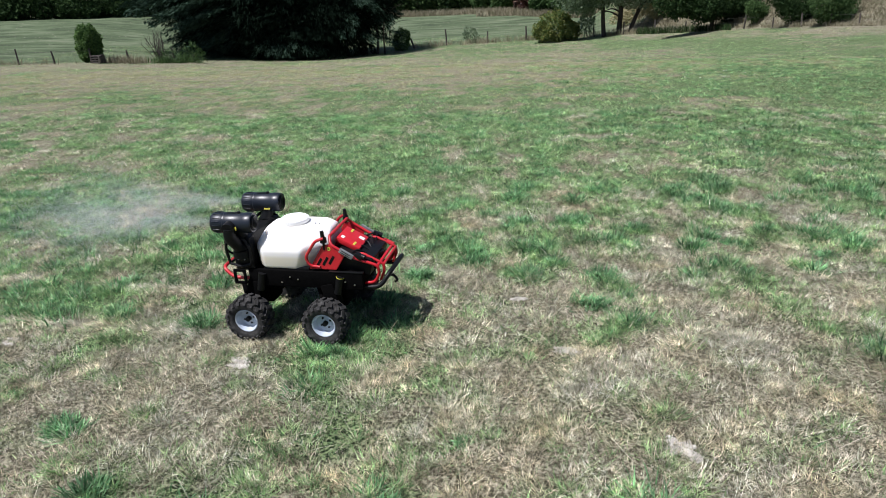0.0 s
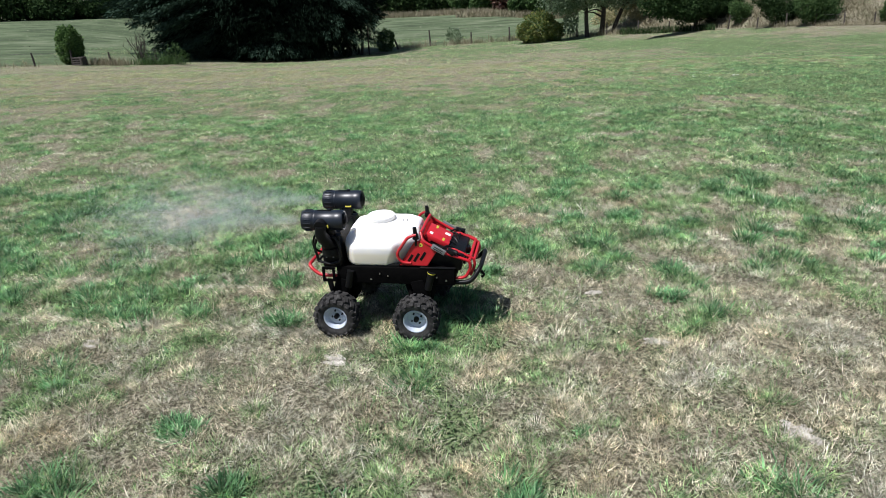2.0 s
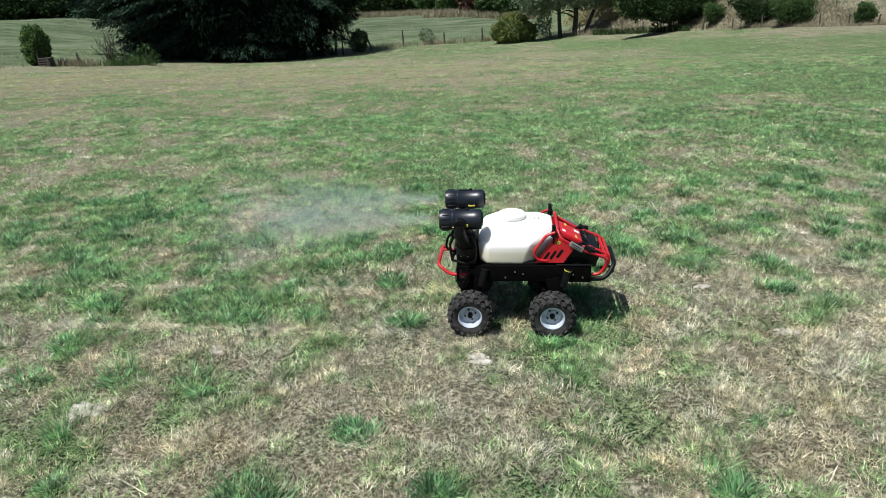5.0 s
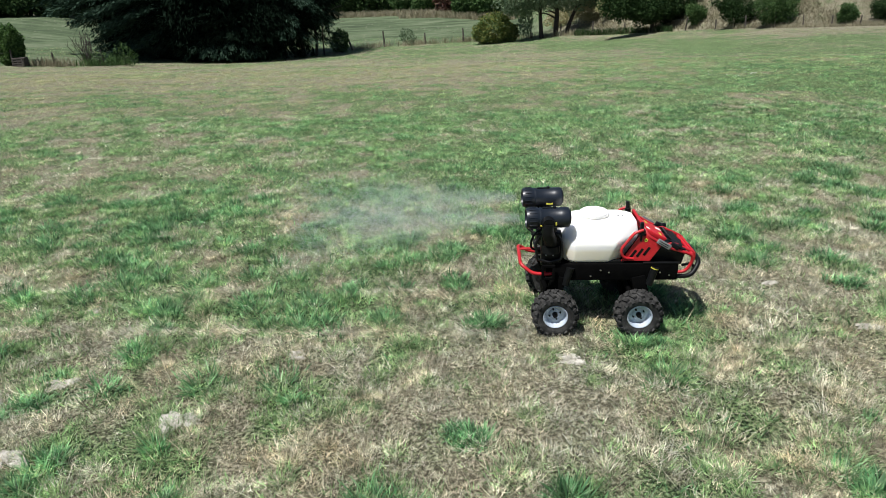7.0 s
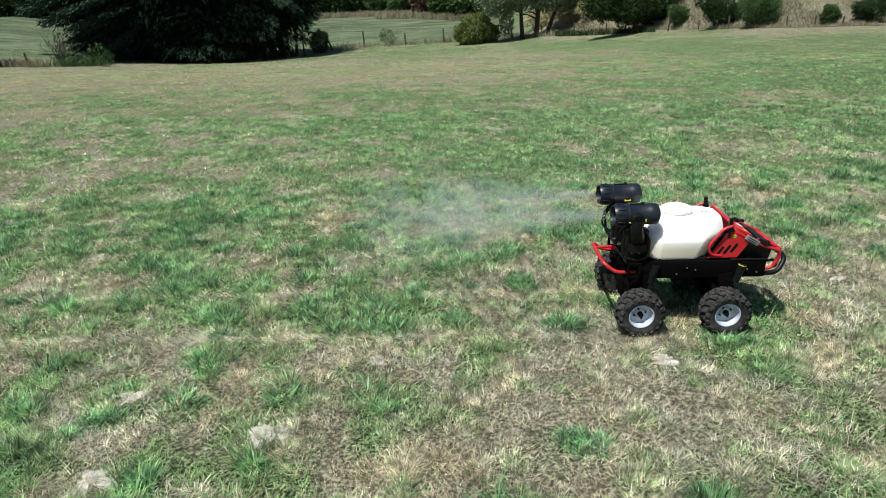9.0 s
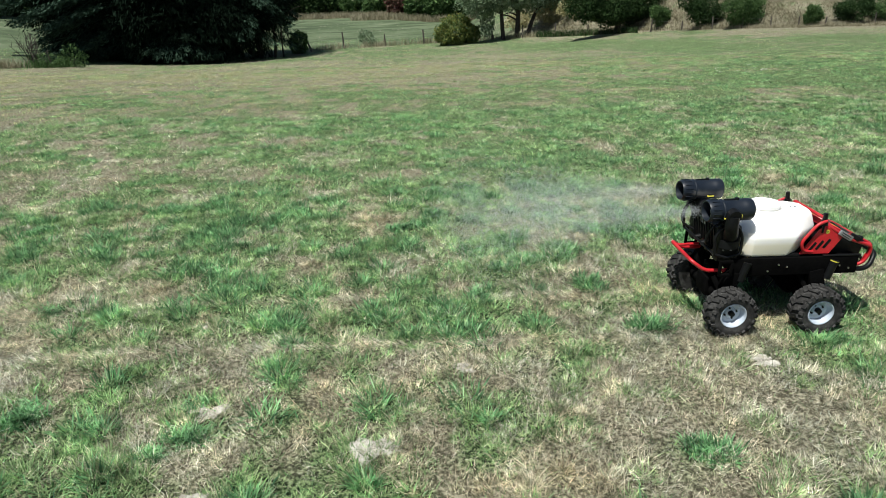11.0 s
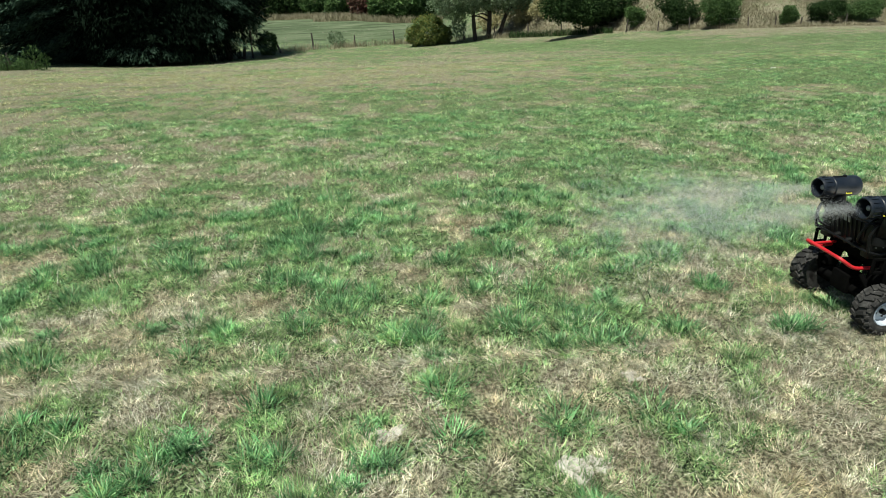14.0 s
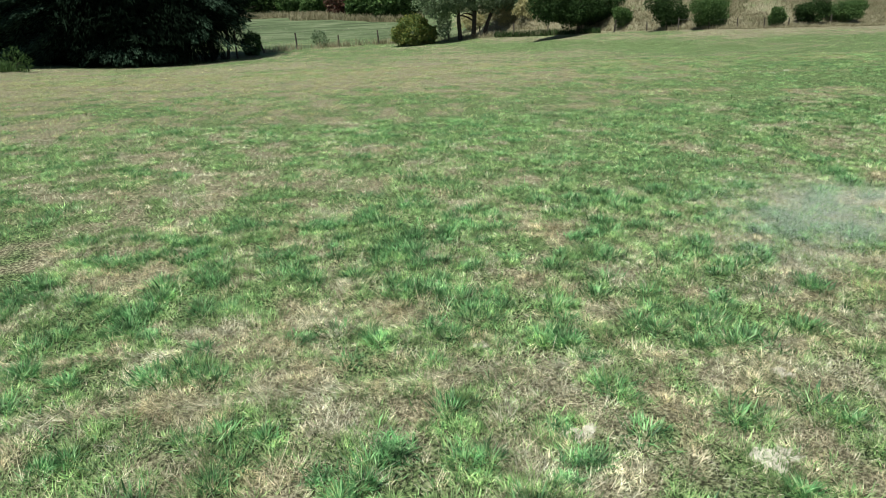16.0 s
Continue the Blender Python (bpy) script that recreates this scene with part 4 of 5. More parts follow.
def wheel(x, y, steer=0):
    """Knobbly tyre on a dished silver rim; local z is the axle, pointing outwards."""
    out = -1 if y < 0 else 1
    m = pose(x, y, 0.195, -90 * out, 0, 0)
    e = new("wheel")
    e.empty_display_size = 0.1
    e.parent = robot
    e.matrix_basis = m @ pose(0, 0, 0, 0, 0, 17 * (x + 3 * y))
    I = Matrix.Identity(4)
    bm = bmesh.new()
    lathe(bm, [(0.105, -0.080), (0.150, -0.088), (0.172, -0.080), (0.181, -0.055), (0.184, 0.0), (0.181, 0.055), (0.172, 0.080), (0.150, 0.088), (0.118, 0.082), (0.105, 0.070), (0.105, -0.080)], I, 48)
    tyre = part("tyre", bm, M_RUBBER, e, "black tyre dusted with dry soil")
    bm = bmesh.new()
    for i in range(18):
        for s in (-1, 1):
            a = 360 * (i + 0.25 * s) / 18
            q = pose(0, 0, 0, 0, 0, a) @ pose(0.186, 0, 0.036 * s, 0, 0, 0) @ pose(0, 0, 0, 24 * s, 0, 0) @ Matrix.Diagonal((0.022, 0.030, 0.072, 1))
            bmesh.ops.create_cube(bm, size=1, matrix=q)
            q = pose(0, 0, 0, 0, 0, a + 6) @ pose(0.170, 0, 0.082 * s, 0, 38 * s, 0) @ Matrix.Diagonal((0.034, 0.026, 0.016, 1))
            bmesh.ops.create_cube(bm, size=1, matrix=q)
        q = pose(0, 0, 0, 0, 0, 360 * (i + 0.5) / 18) @ pose(0.186, 0, 0) @ Matrix.Diagonal((0.020, 0.020, 0.034, 1))
        bmesh.ops.create_cube(bm, size=1, matrix=q)
    part("tread", bm, M_RUBBER, e, "knobbly tread")["kind"] = "stuff"
    bm = bmesh.new()
    lathe(bm, [(0.106, -0.07), (0.106, 0.060), (0.106, 0.070), (0.101, 0.075), (0.095, 0.072), (0.091, 0.055), (0.086, 0.030), (0.078, 0.012), (0.050, 0.006), (0.042, 0.016), (0.030, 0.018), (0.0001, 0.018)], I, 40)
    rim = part("rim", bm, M_RIM, e, "dished silver steel rim")
    bm = bmesh.new()
    rod(bm, (0, 0, 0.012), (0, 0, 0.05), 0.024, 0.020, 14)
    part("hub_cap", bm, M_BLACK, e)
    for i in range(4):
        a = math.radians(45 + 90 * i)
        bm = bmesh.new()
        rod(bm, (0.047 * math.cos(a), 0.047 * math.sin(a), 0.0), (0.047 * math.cos(a), 0.047 * math.sin(a), 0.022), 0.010, 0.008, 6)
        part("wheel_nut", bm, M_BLACK, e)
    return e


for x in (-0.35, 0.35):
    for y in (-0.405, 0.405):
        wheel(x, y)

# chassis with belly, side rails and bolts
bm = bmesh.new()
box(bm, (1.02, 0.54, 0.12), (0.16, 0, 0.545), (0, 0, 0), 0.012)
chassis = part("chassis", bm, M_CHASSIS, robot, "black steel chassis with bolted side rails")
bm = bmesh.new()
box(bm, (0.62, 0.36, 0.09), (0.04, 0, 0.455), (0, 0, 0), 0.03)
part("belly_pan", bm, M_CHASSIS, chassis)
for s in (-1, 1):
    bm = bmesh.new()
    box(bm, (1.02, 0.03, 0.15), (0.16, 0.295 * s, 0.535), (0, 0, 0), 0.008)
    rail = part("side_rail", bm, M_CHASSIS, chassis)
    for x in (-0.22, -0.05, 0.03, 0.10, 0.52, 0.60):
        bm = bmesh.new()
        rod(bm, (x, 0.305 * s, 0.53 + 0.03 * math.sin(x * 30)), (x, 0.318 * s, 0.53 + 0.03 * math.sin(x * 30)), 0.009, 0.007, 6)
        part("bolt", bm, M_STEEL, rail)
    bm = bmesh.new()
    box(bm, (0.30, 0.025, 0.008), (0.53, 0.30 * s, 0.616), (0, 0, 0), 0.002)
    part("trim_strip", bm, M_BLACK, rail)
for x in (-0.35, 0.35):
    for s in (-1, 1):
        bm = bmesh.new()
        box(bm, (0.12, 0.10, 0.20), (x + 0.02, 0.27 * s, 0.40), (0, -14 if x > 0 else 14, 0), 0.015)
        rod(bm, (x, 0.20 * s, 0.195), (x, 0.40 * s, 0.195), 0.035, None, 14)
        tube(bm, round_corners([(x - 0.10, 0.24 * s, 0.44), (x - 0.04, 0.31 * s, 0.30), (x, 0.32 * s, 0.20)], 0.05), 0.022, 8)
        part("wheel_leg", bm, M_CHASSIS, robot)
        bm = bmesh.new()
        rod(bm, (x + 0.09, 0.31 * s, 0.42), (x + 0.13, 0.31 * s, 0.58), 0.03, 0.034, 14)
        st = part("suspension_strut", bm, M_BLACK, robot)
        if x > 0:
            bm = bmesh.new()
            rod(bm, (x + 0.1265, 0.31 * s, 0.568), (x + 0.1285, 0.31 * s, 0.576), 0.0347, 0.0350, 14)
            part("yellow_band", bm, M_LABEL_Y, st, "yellow marking band")

# added black mass: stands in for undercarriage and the deep shade between the wheels
for x in (-0.35, 0.35):
    bm = bmesh.new()
    rod(bm, (x, -0.29, 0.235), (x, 0.29, 0.235), 0.055, None, 18)
    box(bm, (0.16, 0.20, 0.17), (x, 0, 0.27), (0, 0, 0), 0.02)
    box(bm, (0.10, 0.12, 0.14), (x, 0, 0.39), (0, 0, 0), 0.01)
    part("axle_shade_filler", bm, M_CHASSIS, robot)

# tank: moulded body with chamfered shoulders and a screw lid
def tank_ring(bm, z, x0, x1, hy, cr, cf):
    pts = [(x0, -hy + cr), (x0 + cr, -hy), (x1 - cf, -hy), (x1, -hy + cf * 0.75), (x1, hy - cf * 0.75), (x1 - cf, hy), (x0 + cr, hy), (x0, hy - cr)]
    return [bm.verts.new((x, y, z)) for x, y in pts]


bm = bmesh.new()
rings = [tank_ring(bm, 0.600, -0.255, 0.20, 0.27, 0.07, 0.11), tank_ring(bm, 0.625, -0.275, 0.235, 0.295, 0.08, 0.14), tank_ring(bm, 0.775, -0.285, 0.345, 0.310, 0.09, 0.20),
         tank_ring(bm, 0.815, -0.285, 0.360, 0.300, 0.10, 0.20), tank_ring(bm, 0.912, -0.235, 0.350, 0.195, 0.09, 0.13), tank_ring(bm, 0.938, -0.20, 0.325, 0.13, 0.08, 0.09)]
for p, q in zip(rings, rings[1:]):
    for i in range(8):
        bm.faces.new((p[i], p[(i + 1) % 8], q[(i + 1) % 8], q[i]))
bm.faces.new(rings[0][::-1])
bm.faces.new(rings[-1])
bmesh.ops.bevel(bm, geom=list(bm.edges), offset=0.014, segments=3, affect="EDGES", profile=0.5, clamp_overlap=True)
tank = part("tank", bm, M_TANK, robot, "milky white moulded liquid tank", 60)
bm = bmesh.new()
lathe(bm, [(0.0001, 0.0), (0.100, 0.0), (0.100, 0.012), (0.118, 0.012), (0.121, 0.018), (0.119, 0.044), (0.108, 0.054), (0.095, 0.055), (0.090, 0.050), (0.0001, 0.050)], pose(0.0, -0.01, 0.931), 48)
for i in range(36):
    a = 2 * math.pi * i / 36
    bmesh.ops.create_cube(bm, size=1, matrix=pose(0.1195 * math.cos(a), -0.01 + 0.1195 * math.sin(a), 0.962, 0, 0, math.degrees(a)) @ Matrix.Diagonal((0.007, 0.010, 0.026, 1)))
part("lid", bm, M_CAP, tank, "round white screw lid")
for dx in (0.20, 0.235):
    bm = bmesh.new()
    rod(bm, (dx, -0.04, 0.931), (dx, -0.04, 0.948), 0.007, 0.006, 8)
    part("vent", bm, M_GREY, tank)
for s in (-1, 1):
    bm = bmesh.new()
    box(bm, (0.40, 0.04, 0.03), (0.0, 0.27 * s, 0.617), (0, 3 * 0, 0), 0.008)
    part("tank_cradle", bm, M_BLACK, tank)

# pump and control box behind the tank, in a tube guard
bm = bmesh.new()
box(bm, (0.15, 0.48, 0.25), (-0.385, 0, 0.745), (0, -8, 0), 0.018)
pump = part("pump_box", bm, M_BLACK, robot, "black pump box with ribbed back")
for i in range(9):
    bm = bmesh.new()
    box(bm, (0.014, 0.012, 0.20), (-0.466, -0.2 + 0.05 * i, 0.755), (0, -8, 0), 0.002)
    part("rib", bm, M_BLACK, pump)
for y in (-0.14, -0.05, 0.08):
    bm = bmesh.new()
    rod(bm, (-0.455, y, 0.66), (-0.50, y, 0.655), 0.026, 0.022, 14)
    part("hose_fitting", bm, M_BLACK, pump)
bm = bmesh.new()
box(bm, (0.004, 0.10, 0.05), (-0.478, 0.02, 0.83), (0, -8, 0), 0.001)
part("label_plate", bm, M_GREY, pump)
for s in (-1, 1):
    bm = bmesh.new()
    y = 0.315 * s
    loop = [(-0.50, y, 0.66), (-0.52, y, 0.80), (-0.48, y, 0.885), (-0.34, y, 0.885), (-0.30, y, 0.80), (-0.30, y, 0.66), (-0.40, y, 0.63), (-0.50, y, 0.66)]
    tube(bm, round_corners(loop, 0.03), 0.012, 8)
    part("guard_loop", bm, M_BLACK, robot)
    bm = bmesh.new()
    box(bm, (0.022, 0.02, 0.12), (-0.365, 0.345 * s, 0.55), (0, 0, 0), 0.004)
    box(bm, (0.022, 0.02, 0.12), (-0.455, 0.345 * s, 0.55), (0, 0, 0), 0.004)
    box(bm, (0.11, 0.02, 0.022), (-0.41, 0.345 * s, 0.607), (0, 0, 0), 0.004)
    box(bm, (0.11, 0.02, 0.022), (-0.41, 0.345 * s, 0.495), (0, 0, 0), 0.004)
    part("tow_bracket", bm, M_CHASSIS, robot)
    bm = bmesh.new()
    tube(bm, smooth_line([(-0.46, 0.20 * s, 0.68), (-0.55, 0.24 * s, 0.74), (-0.53, 0.27 * s, 0.86), (-0.44, 0.27 * s, 0.93)], 6), 0.010, 8)
    part("hose", bm, M_BLACK, robot)
for z in (0.885, 0.66):
    bm = bmesh.new()
    tube(bm, [(-0.50, -0.315, z), (-0.50, 0.315, z)], 0.011, 8)
    part("guard_bar", bm, M_BLACK, robot)

for s in (-1, 1):
    bm = bmesh.new()
    box(bm, (0.17, 0.10, 0.30), (-0.385, 0.245 * s, 0.735), (0, 0, 0), 0.02)
    rod(bm, (-0.40, 0.245 * s, 0.87), (-0.39, 0.26 * s, 0.95), 0.06, 0.05, 16)
    block = part("valve_block", bm, M_BLACK, robot)
    for k in range(4):
        bm = bmesh.new()
        rod(bm, (-0.43 + 0.03 * k, 0.29 * s, 0.69 + 0.03 * (k % 2)), (-0.43 + 0.03 * k, 0.305 * s, 0.69 + 0.03 * (k % 2)), 0.008, 0.007, 6)
        part("bolt", bm, M_GREY, block)

# rear bumper: bent red tube
bm = bmesh.new()
tube(bm, round_corners([(-0.34, -0.25, 0.495), (-0.53, -0.25, 0.495), (-0.635, -0.22, 0.572), (-0.635, 0.22, 0.572), (-0.53, 0.25, 0.495), (-0.34, 0.25, 0.495)], 0.05), 0.0155, 12)
rear = part("rear_bumper", bm, M_REDPAINT, robot, "bent red tube bumper")
bm = bmesh.new()
tube(bm, [(-0.632, 0.12, 0.572), (-0.44, 0.12, 0.58)], 0.012, 10)
part("bumper_stay", bm, M_REDPAINT, rear)

# the two air-blast heads
def sprayer_head(s):
    y = 0.272 * s
    e = new("sprayer_head")
    e.empty_display_size = 0.1
    e.parent = robot
    e.matrix_basis = pose(-0.42, y, 1.015, 0, 0, 3)
    axis = pose(0, 0, 0, 0, -90, 0)
    bm = bmesh.new()
    lathe(bm, [(0.066, -0.165), (0.080, -0.170), (0.085, -0.160), (0.086, -0.10), (0.084, -0.095), (0.084, 0.055), (0.088, 0.062), (0.088, 0.070), (0.083, 0.076), (0.083, 0.080), (0.088, 0.088), (0.086, 0.165), (0.080, 0.182), (0.074, 0.182), (0.070, 0.165), (0.066, 0.06), (0.066, -0.02), (0.0001, -0.02)], axis, 44)
    barrel = part("barrel", bm, M_SATIN, e, "glossy black air-blast barrel")
    for i in range(16):
        bm = bmesh.new()
        box(bm, (0.060, 0.007, 0.014), (-0.13, 0.086 * math.cos(i * math.pi / 8), 0.086 * math.sin(i * math.pi / 8)), (math.degrees(i * math.pi / 8) + 90, 0, 0), 0.002)
        part("grip_rib", bm, M_SATIN, e)
    bm = bmesh.new()
    lathe(bm, [(0.030, -0.02), (0.028, 0.10), (0.020, 0.14), (0.0001, 0.15)], axis, 20)
    part("spray_cone", bm, M_GREY, e, "pale grey spray nozzle cone")
    for i in range(6):
        bm = bmesh.new()
        box(bm, (0.03, 0.004, 0.060), (0.02, 0.046 * math.cos(i * math.pi / 3), 0.046 * math.sin(i * math.pi / 3)), (math.degrees(i * math.pi / 3) + 90, 0, 0), 0.001)
        part("vane", bm, M_BLACK, e)
    bm = bmesh.new()
    lathe(bm, [(0.0001, -0.180), (0.055, -0.178), (0.066, -0.168), (0.066, -0.160)], axis, 30)
    for i in range(4):
        lathe(bm, [(0.014 + 0.013 * i, -0.181), (0.018 + 0.013 * i, -0.183), (0.020 + 0.013 * i, -0.180)], axis, 30)
    part("intake_grille", bm, M_BLACK, e)
    bm = bmesh.new()
    box(bm, (0.055, 0.004, 0.024), (0.055 if s > 0 else -0.045, -0.078, -0.034), (-24, 0, 0), 0.001)
    lab = part("label_plate", bm, M_LABEL_Y, e, "small yellow warning label")
    for k in range(2):
        bm = bmesh.new()
        box(bm, (0.038, 0.002, 0.004), (0.055 if s > 0 else -0.045, -0.0805, -0.030 - 0.009 * k), (-24, 0, 0), 0)
        part("print_bar", bm, M_BLACK, e)
    bm = bmesh.new()
    rod(bm, (0.05, 0, 0.080), (0.05, 0, 0.098), 0.018, 0.014, 12)
    box(bm, (0.10, 0.022, 0.008), (0.0, 0.0, 0.086), (0, 0, 0), 0.002)
    part("top_clip", bm, M_BLACK, e)
    # pivot and leg
    bm = bmesh.new()
    rod(bm, (-0.01, 0.06 * s, -0.015), (-0.01, 0.125 * s, -0.02), 0.058, 0.050, 24)
    part("pivot", bm, M_BLACK, e)
    bm = bmesh.new()
    tube(bm, smooth_line([(-0.01, 0.098 * s, -0.02), (-0.012, 0.095 * s, -0.10), (0.015, 0.055 * s, -0.17), (0.03, 0.01 * s, -0.23)], 6), 0.046, 14, 0.058)
    leg = part("arm", bm, M_BLACK, e)
    bm = bmesh.new()
    rod(bm, (0.03, 0.005 * s, -0.24), (0.03, 0.005 * s, -0.30), 0.075, 0.080, 24)
    part("turntable", bm, M_BLACK, e)
    bm = bmesh.new()
    box(bm, (0.012, 0.004, 0.028), (0.052, 0.1 * s, -0.02), (0, 0, 0), 0.001)
    part("yellow_tag", bm, M_LABEL_Y, e, "yellow tag")


sprayer_head(-1)
sprayer_head(1)

# red front: side cheeks, cover, cage
for s in (-1, 1):
    bm = bmesh.new()
    pts = [(0.20, 0.620), (0.335, 0.835), (0.40, 0.850), (0.525, 0.755), (0.44, 0.620)]
    a = [bm.verts.new((x, 0.277 * s, z)) for x, z in pts]
    b = [bm.verts.new((x, 0.261 * s, z)) for x, z in pts]
    bm.faces.new(a)
    bm.faces.new(b[::-1])
    for i in range(5):
        bm.faces.new((a[i], a[(i + 1) % 5], b[(i + 1) % 5], b[i]))
    bmesh.ops.bevel(bm, geom=list(bm.edges), offset=0.005, segments=2, affect="EDGES")
    cheek = part("side_cheek", bm, M_REDPLATE, robot, "red slotted side plate")
    for i in range(3):
        bm = bmesh.new()
        box(bm, (0.022, 0.006, 0.085), (0.295 + 0.055 * i, 0.277 * s, 0.685 + 0.012 * i), (0, 32, 0), 0.004)
        part("slot", bm, M_BLACK, cheek)
    bm = bmesh.new()
    rod(bm, (0.392, 0.275 * s, 0.810), (0.392, 0.279 * s, 0.810), 0.016, None, 20)
    badge = part("badge", bm, M_LABEL_Y, cheek, "round yellow warning sticker")
    bm = bmesh.new()
    rod(bm, (0.392, 0.278 * s, 0.810), (0.392, 0.281 * s, 0.810), 0.007, None, 3)
    part("print_mark", bm, M_BLACK, cheek)
    # tube of the cage
    bm = bmesh.new()
    y = 0.268 * s
    tube(bm, round_corners([(0.385, y * 0.80, 0.900), (0.405, y, 0.845), (0.57, y, 0.745), (0.79, y * 0.92, 0.665), (0.802, y * 0.9, 0.60), (0.755, y * 0.88, 0.505), (0.66, y * 0.86, 0.495)], 0.05), 0.0135, 12)
    part("cage_side", bm, M_REDPAINT, robot, "bent red cage tube")
    bm = bmesh.new()
    tube(bm, round_corners([(0.36, 0.291 * s, 0.905), (0.29, 0.300 * s, 0.885), (0.185, 0.300 * s, 0.735), (0.215, 0.291 * s, 0.655), (0.30, 0.283 * s, 0.645)], 0.04), 0.0125, 12)
    part("grab_loop", bm, M_REDPAINT, robot, "bent red grab tube")
    bm = bmesh.new()
    tube(bm, round_corners([(0.60, 0.190 * s, 0.735), (0.65, 0.190 * s, 0.745), (0.825, 0.190 * s, 0.66), (0.83, 0.190 * s, 0.60), (0.79, 0.190 * s, 0.51)], 0.04), 0.012, 10)
    part("nose_tube", bm, M_REDPAINT, robot)
    bm = bmesh.new()
    box(bm, (0.125, 0.018, 0.042), (0.540, 0.283 * s, 0.775), (0, 31, 0), 0.004)
    plate = part("side_display", bm, M_GREY, robot, "grey slanted display plate")
    for k in range(2):
        bm = bmesh.new()
        box(bm, (0.085, 0.004, 0.006), (0.541 - 0.008 * k, 0.291 * s, 0.782 - 0.014 * k), (0, 31, 0), 0)
        part("print_bar", bm, M_BLACK, plate)
    bm = bmesh.new()
    rod(bm, (0.350, 0.274 * s, 0.80), (0.353, 0.274 * s, 0.90), 0.010, 0.010, 10)
    rod(bm, (0.352, 0.274 * s, 0.885), (0.347, 0.278 * s, 0.965), 0.019, 0.016, 10)
    rod(bm, (0.352, 0.274 * s, 0.865), (0.352, 0.274 * s, 0.905), 0.028, 0.026, 12)
    part("antenna", bm, M_BLACK, robot, "stubby black antenna")
    bm = bmesh.new()
    box(bm, (0.07, 0.05, 0.045), (0.64, 0.252 * s, 0.745), (0, 25, 10 * s), 0.012)
    rod(bm, (0.66, 0.252 * s, 0.745), (0.69, 0.257 * s, 0.735), 0.020, 0.022, 14)
    part("camera_pod", bm, M_BLACK, robot)
for p, q, r in (((0.387, -0.212, 0.900), (0.387, 0.212, 0.900), 0.0135), ((0.79, -0.245, 0.665), (0.79, 0.245, 0.665), 0.0135), ((0.825, -0.19, 0.655), (0.825, 0.19, 0.655), 0.012), ((0.66, -0.262, 0.712), (0.66, 0.262, 0.712), 0.013)):
    bm = bmesh.new()
    tube(bm, [p, q], r, 12)
    part("cross_tube", bm, M_REDPAINT, robot)
bm = bmesh.new()
box(bm, (0.22, 0.27, 0.045), (0.500, 0, 0.793), (0, 27, 0), 0.012)
cover = part("top_cover", bm, M_REDPLATE, robot, "red moulded cover with stickers")
for x, y, w, d, mat in ((0.40, -0.08, 0.03, 0.045, M_LABEL_W), (0.55, 0.05, 0.05, 0.045, M_LABEL_W), (0.43, 0.095, 0.02, 0.06, M_LABEL_Y), (0.53, -0.095, 0.02, 0.06, M_LABEL_Y)):
    bm = bmesh.new()
    off = (x - 0.475) * 0.9
    box(bm, (w, d, 0.003), (0.500 + off * 0.891 + 0.0107, y, 0.793 - off * 0.454 + 0.0210), (0, 27, 0), 0.0008)
    stick = part("sticker", bm, mat, cover)
bm = bmesh.new()
box(bm, (0.32, 0.47, 0.15), (0.575, 0, 0.668), (0, 12, 0), 0.02)
ebox = part("electronics_box", bm, M_BLACK, robot, "black electronics housing under the cage")
bm = bmesh.new()
rod(bm, (0.72, 0.02, 0.64), (0.72, 0.02, 0.69), 0.055, 0.048, 24)
part("radar_dome", bm, M_BLACK, ebox)
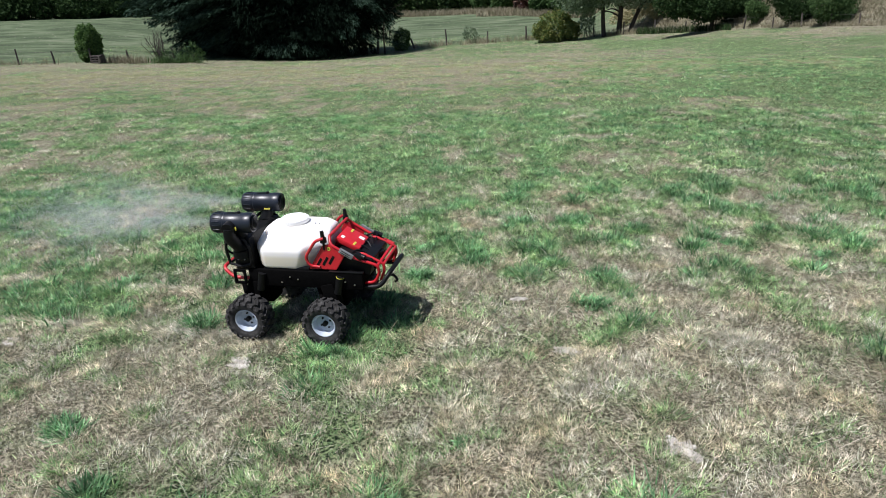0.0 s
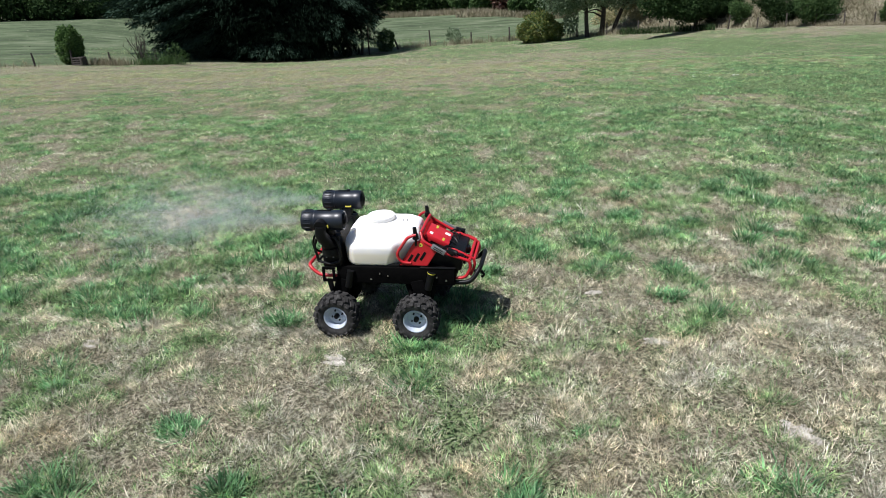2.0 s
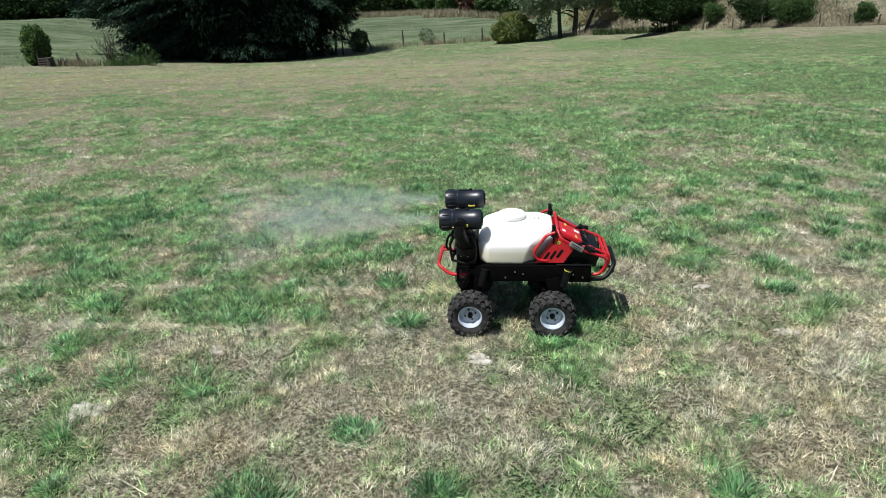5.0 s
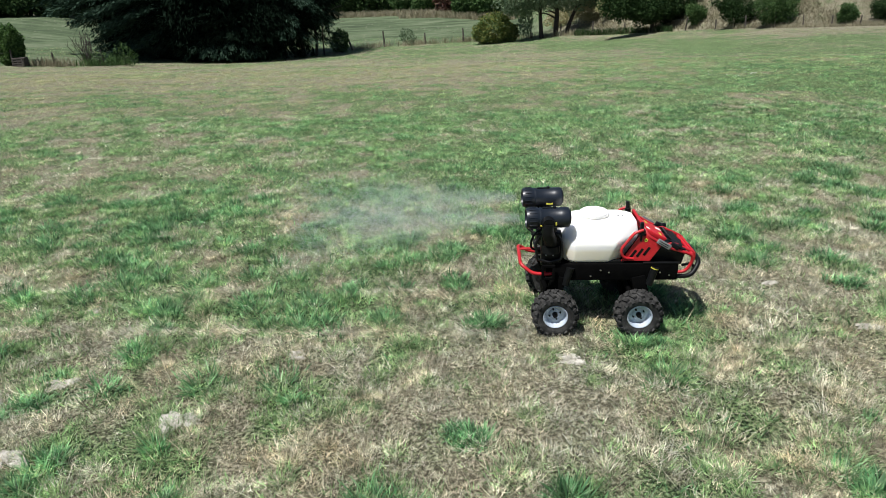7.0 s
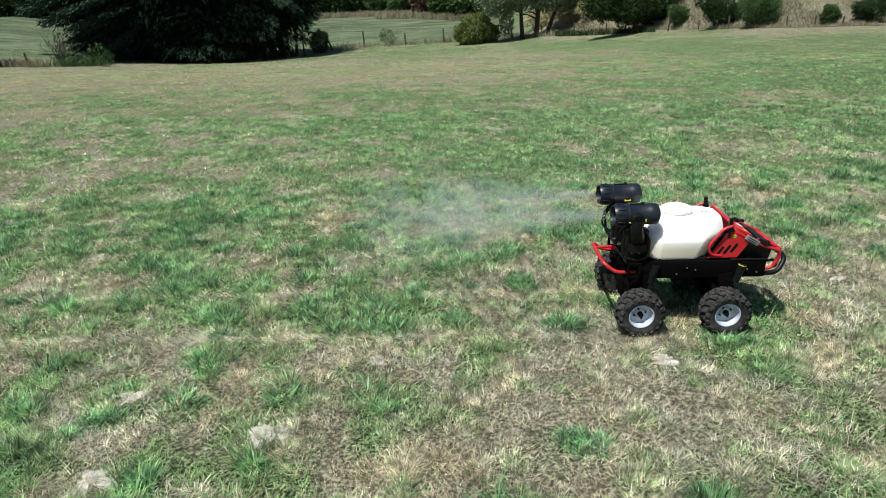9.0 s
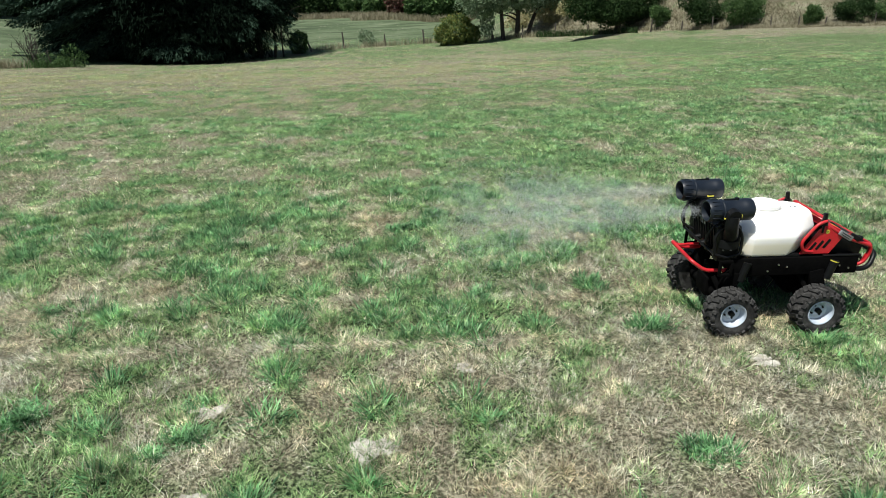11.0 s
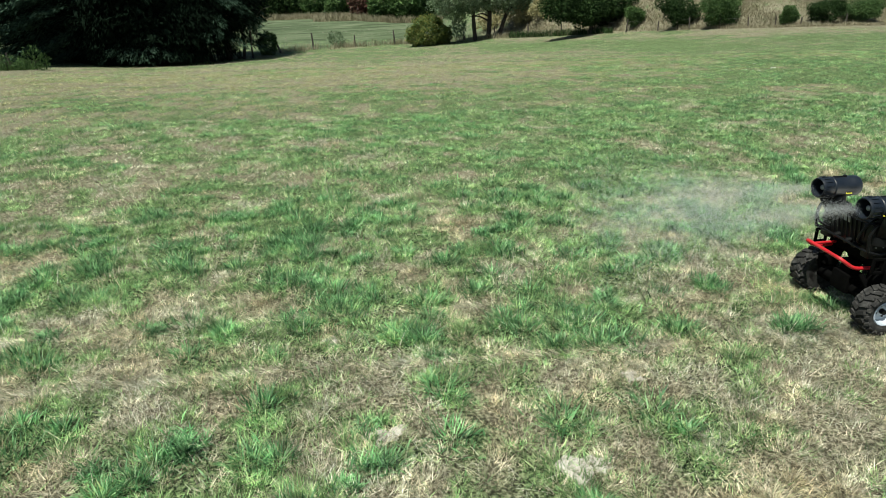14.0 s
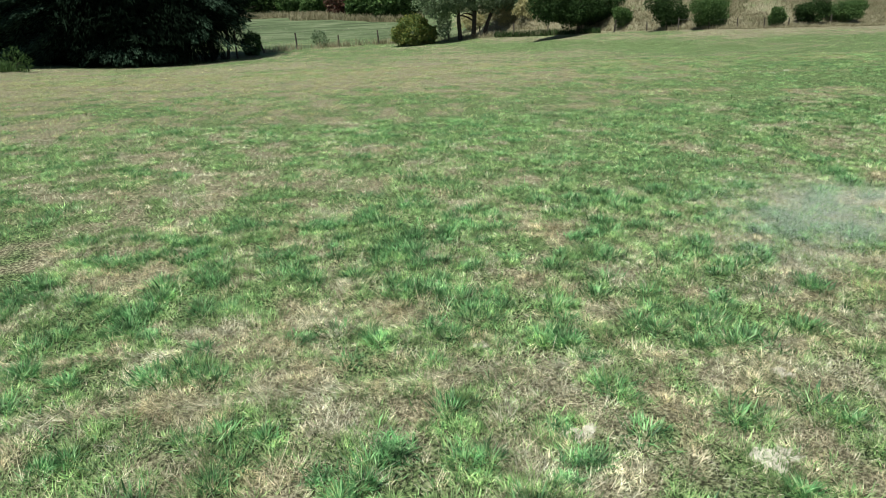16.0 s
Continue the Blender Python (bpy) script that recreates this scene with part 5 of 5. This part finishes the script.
for s in (-1, 1):
    bm = bmesh.new()
    rod(bm, (0.70, 0.12 * s, 0.62), (0.745, 0.12 * s, 0.615), 0.032, 0.036, 20)
    lamp = part("headlamp", bm, M_BLACK, robot)
    bm = bmesh.new()
    rod(bm, (0.744, 0.12 * s, 0.615), (0.752, 0.12 * s, 0.614), 0.029, 0.024, 20)
    part("lens", bm, M_GREY, lamp)
bm = bmesh.new()
tube(bm, round_corners([(0.66, -0.26, 0.47), (0.80, -0.26, 0.475), (0.875, -0.20, 0.585), (0.885, 0.20, 0.585), (0.80, 0.26, 0.475), (0.66, 0.26, 0.47)], 0.06), 0.020, 12)
part("front_bumper", bm, M_BLACK, robot, "black rubber-covered front bumper")
bm = bmesh.new()
tube(bm, round_corners([(0.78, -0.05, 0.48), (0.86, -0.05, 0.50), (0.895, -0.05, 0.45), (0.87, -0.05, 0.43)], 0.03), 0.012, 10)
part("tow_hook", bm, M_BLACK, robot)
for k in range(5):
    bm = bmesh.new()
    y = -0.2 + 0.1 * k
    tube(bm, smooth_line([(0.56, y, 0.75), (0.60 + 0.01 * k, y + 0.04, 0.76), (0.67, y * 0.6, 0.71), (0.70, y * 0.5, 0.62)], 6), 0.008, 6)
    part("cable", bm, M_BLACK, robot)


# ---- drifting spray ----
def plume(s, count, seed):
    r = np.random.default_rng(seed)
    t = r.random(count) ** 0.85 * (1 - 0.5 * r.random(count) ** 1.5)
    d = 0.05 + 1.95 * t + 0.18 * t * np.abs(r.normal(size=count))
    w = 0.026 + 0.29 * t ** 1.2
    c = np.stack((-0.60 - d, 0.272 * s + r.normal(size=count) * w, 1.015 - 0.10 * t ** 2 + r.normal(size=count) * w * 0.75), 1)
    fine = 0.55 + 0.75 * t
    k = lattice(c[:, 0] * 3, c[:, 2] * 3 + c[:, 1] * 2, 0.5, seed) > 0.34 * t
    c, fine = c[k], fine[k]
    n = len(c)
    size = (fine * (0.0008 + 0.0011 * r.random(n)))[:, None, None]
    v = (c[:, None, :] + r.normal(size=(n, 3, 3)) * size).reshape(-1, 3)
    ob = raw("spray_mist", v, np.arange(3 * n), np.full(n, 3), M_MIST)
    ob.rotation_euler = (0, 0, radians(-3))
    tagged(ob, "thin drifting mist of fine water droplets", "mist", kind="stuff")


plume(-1, 170000, 71)
plume(1, 170000, 72)
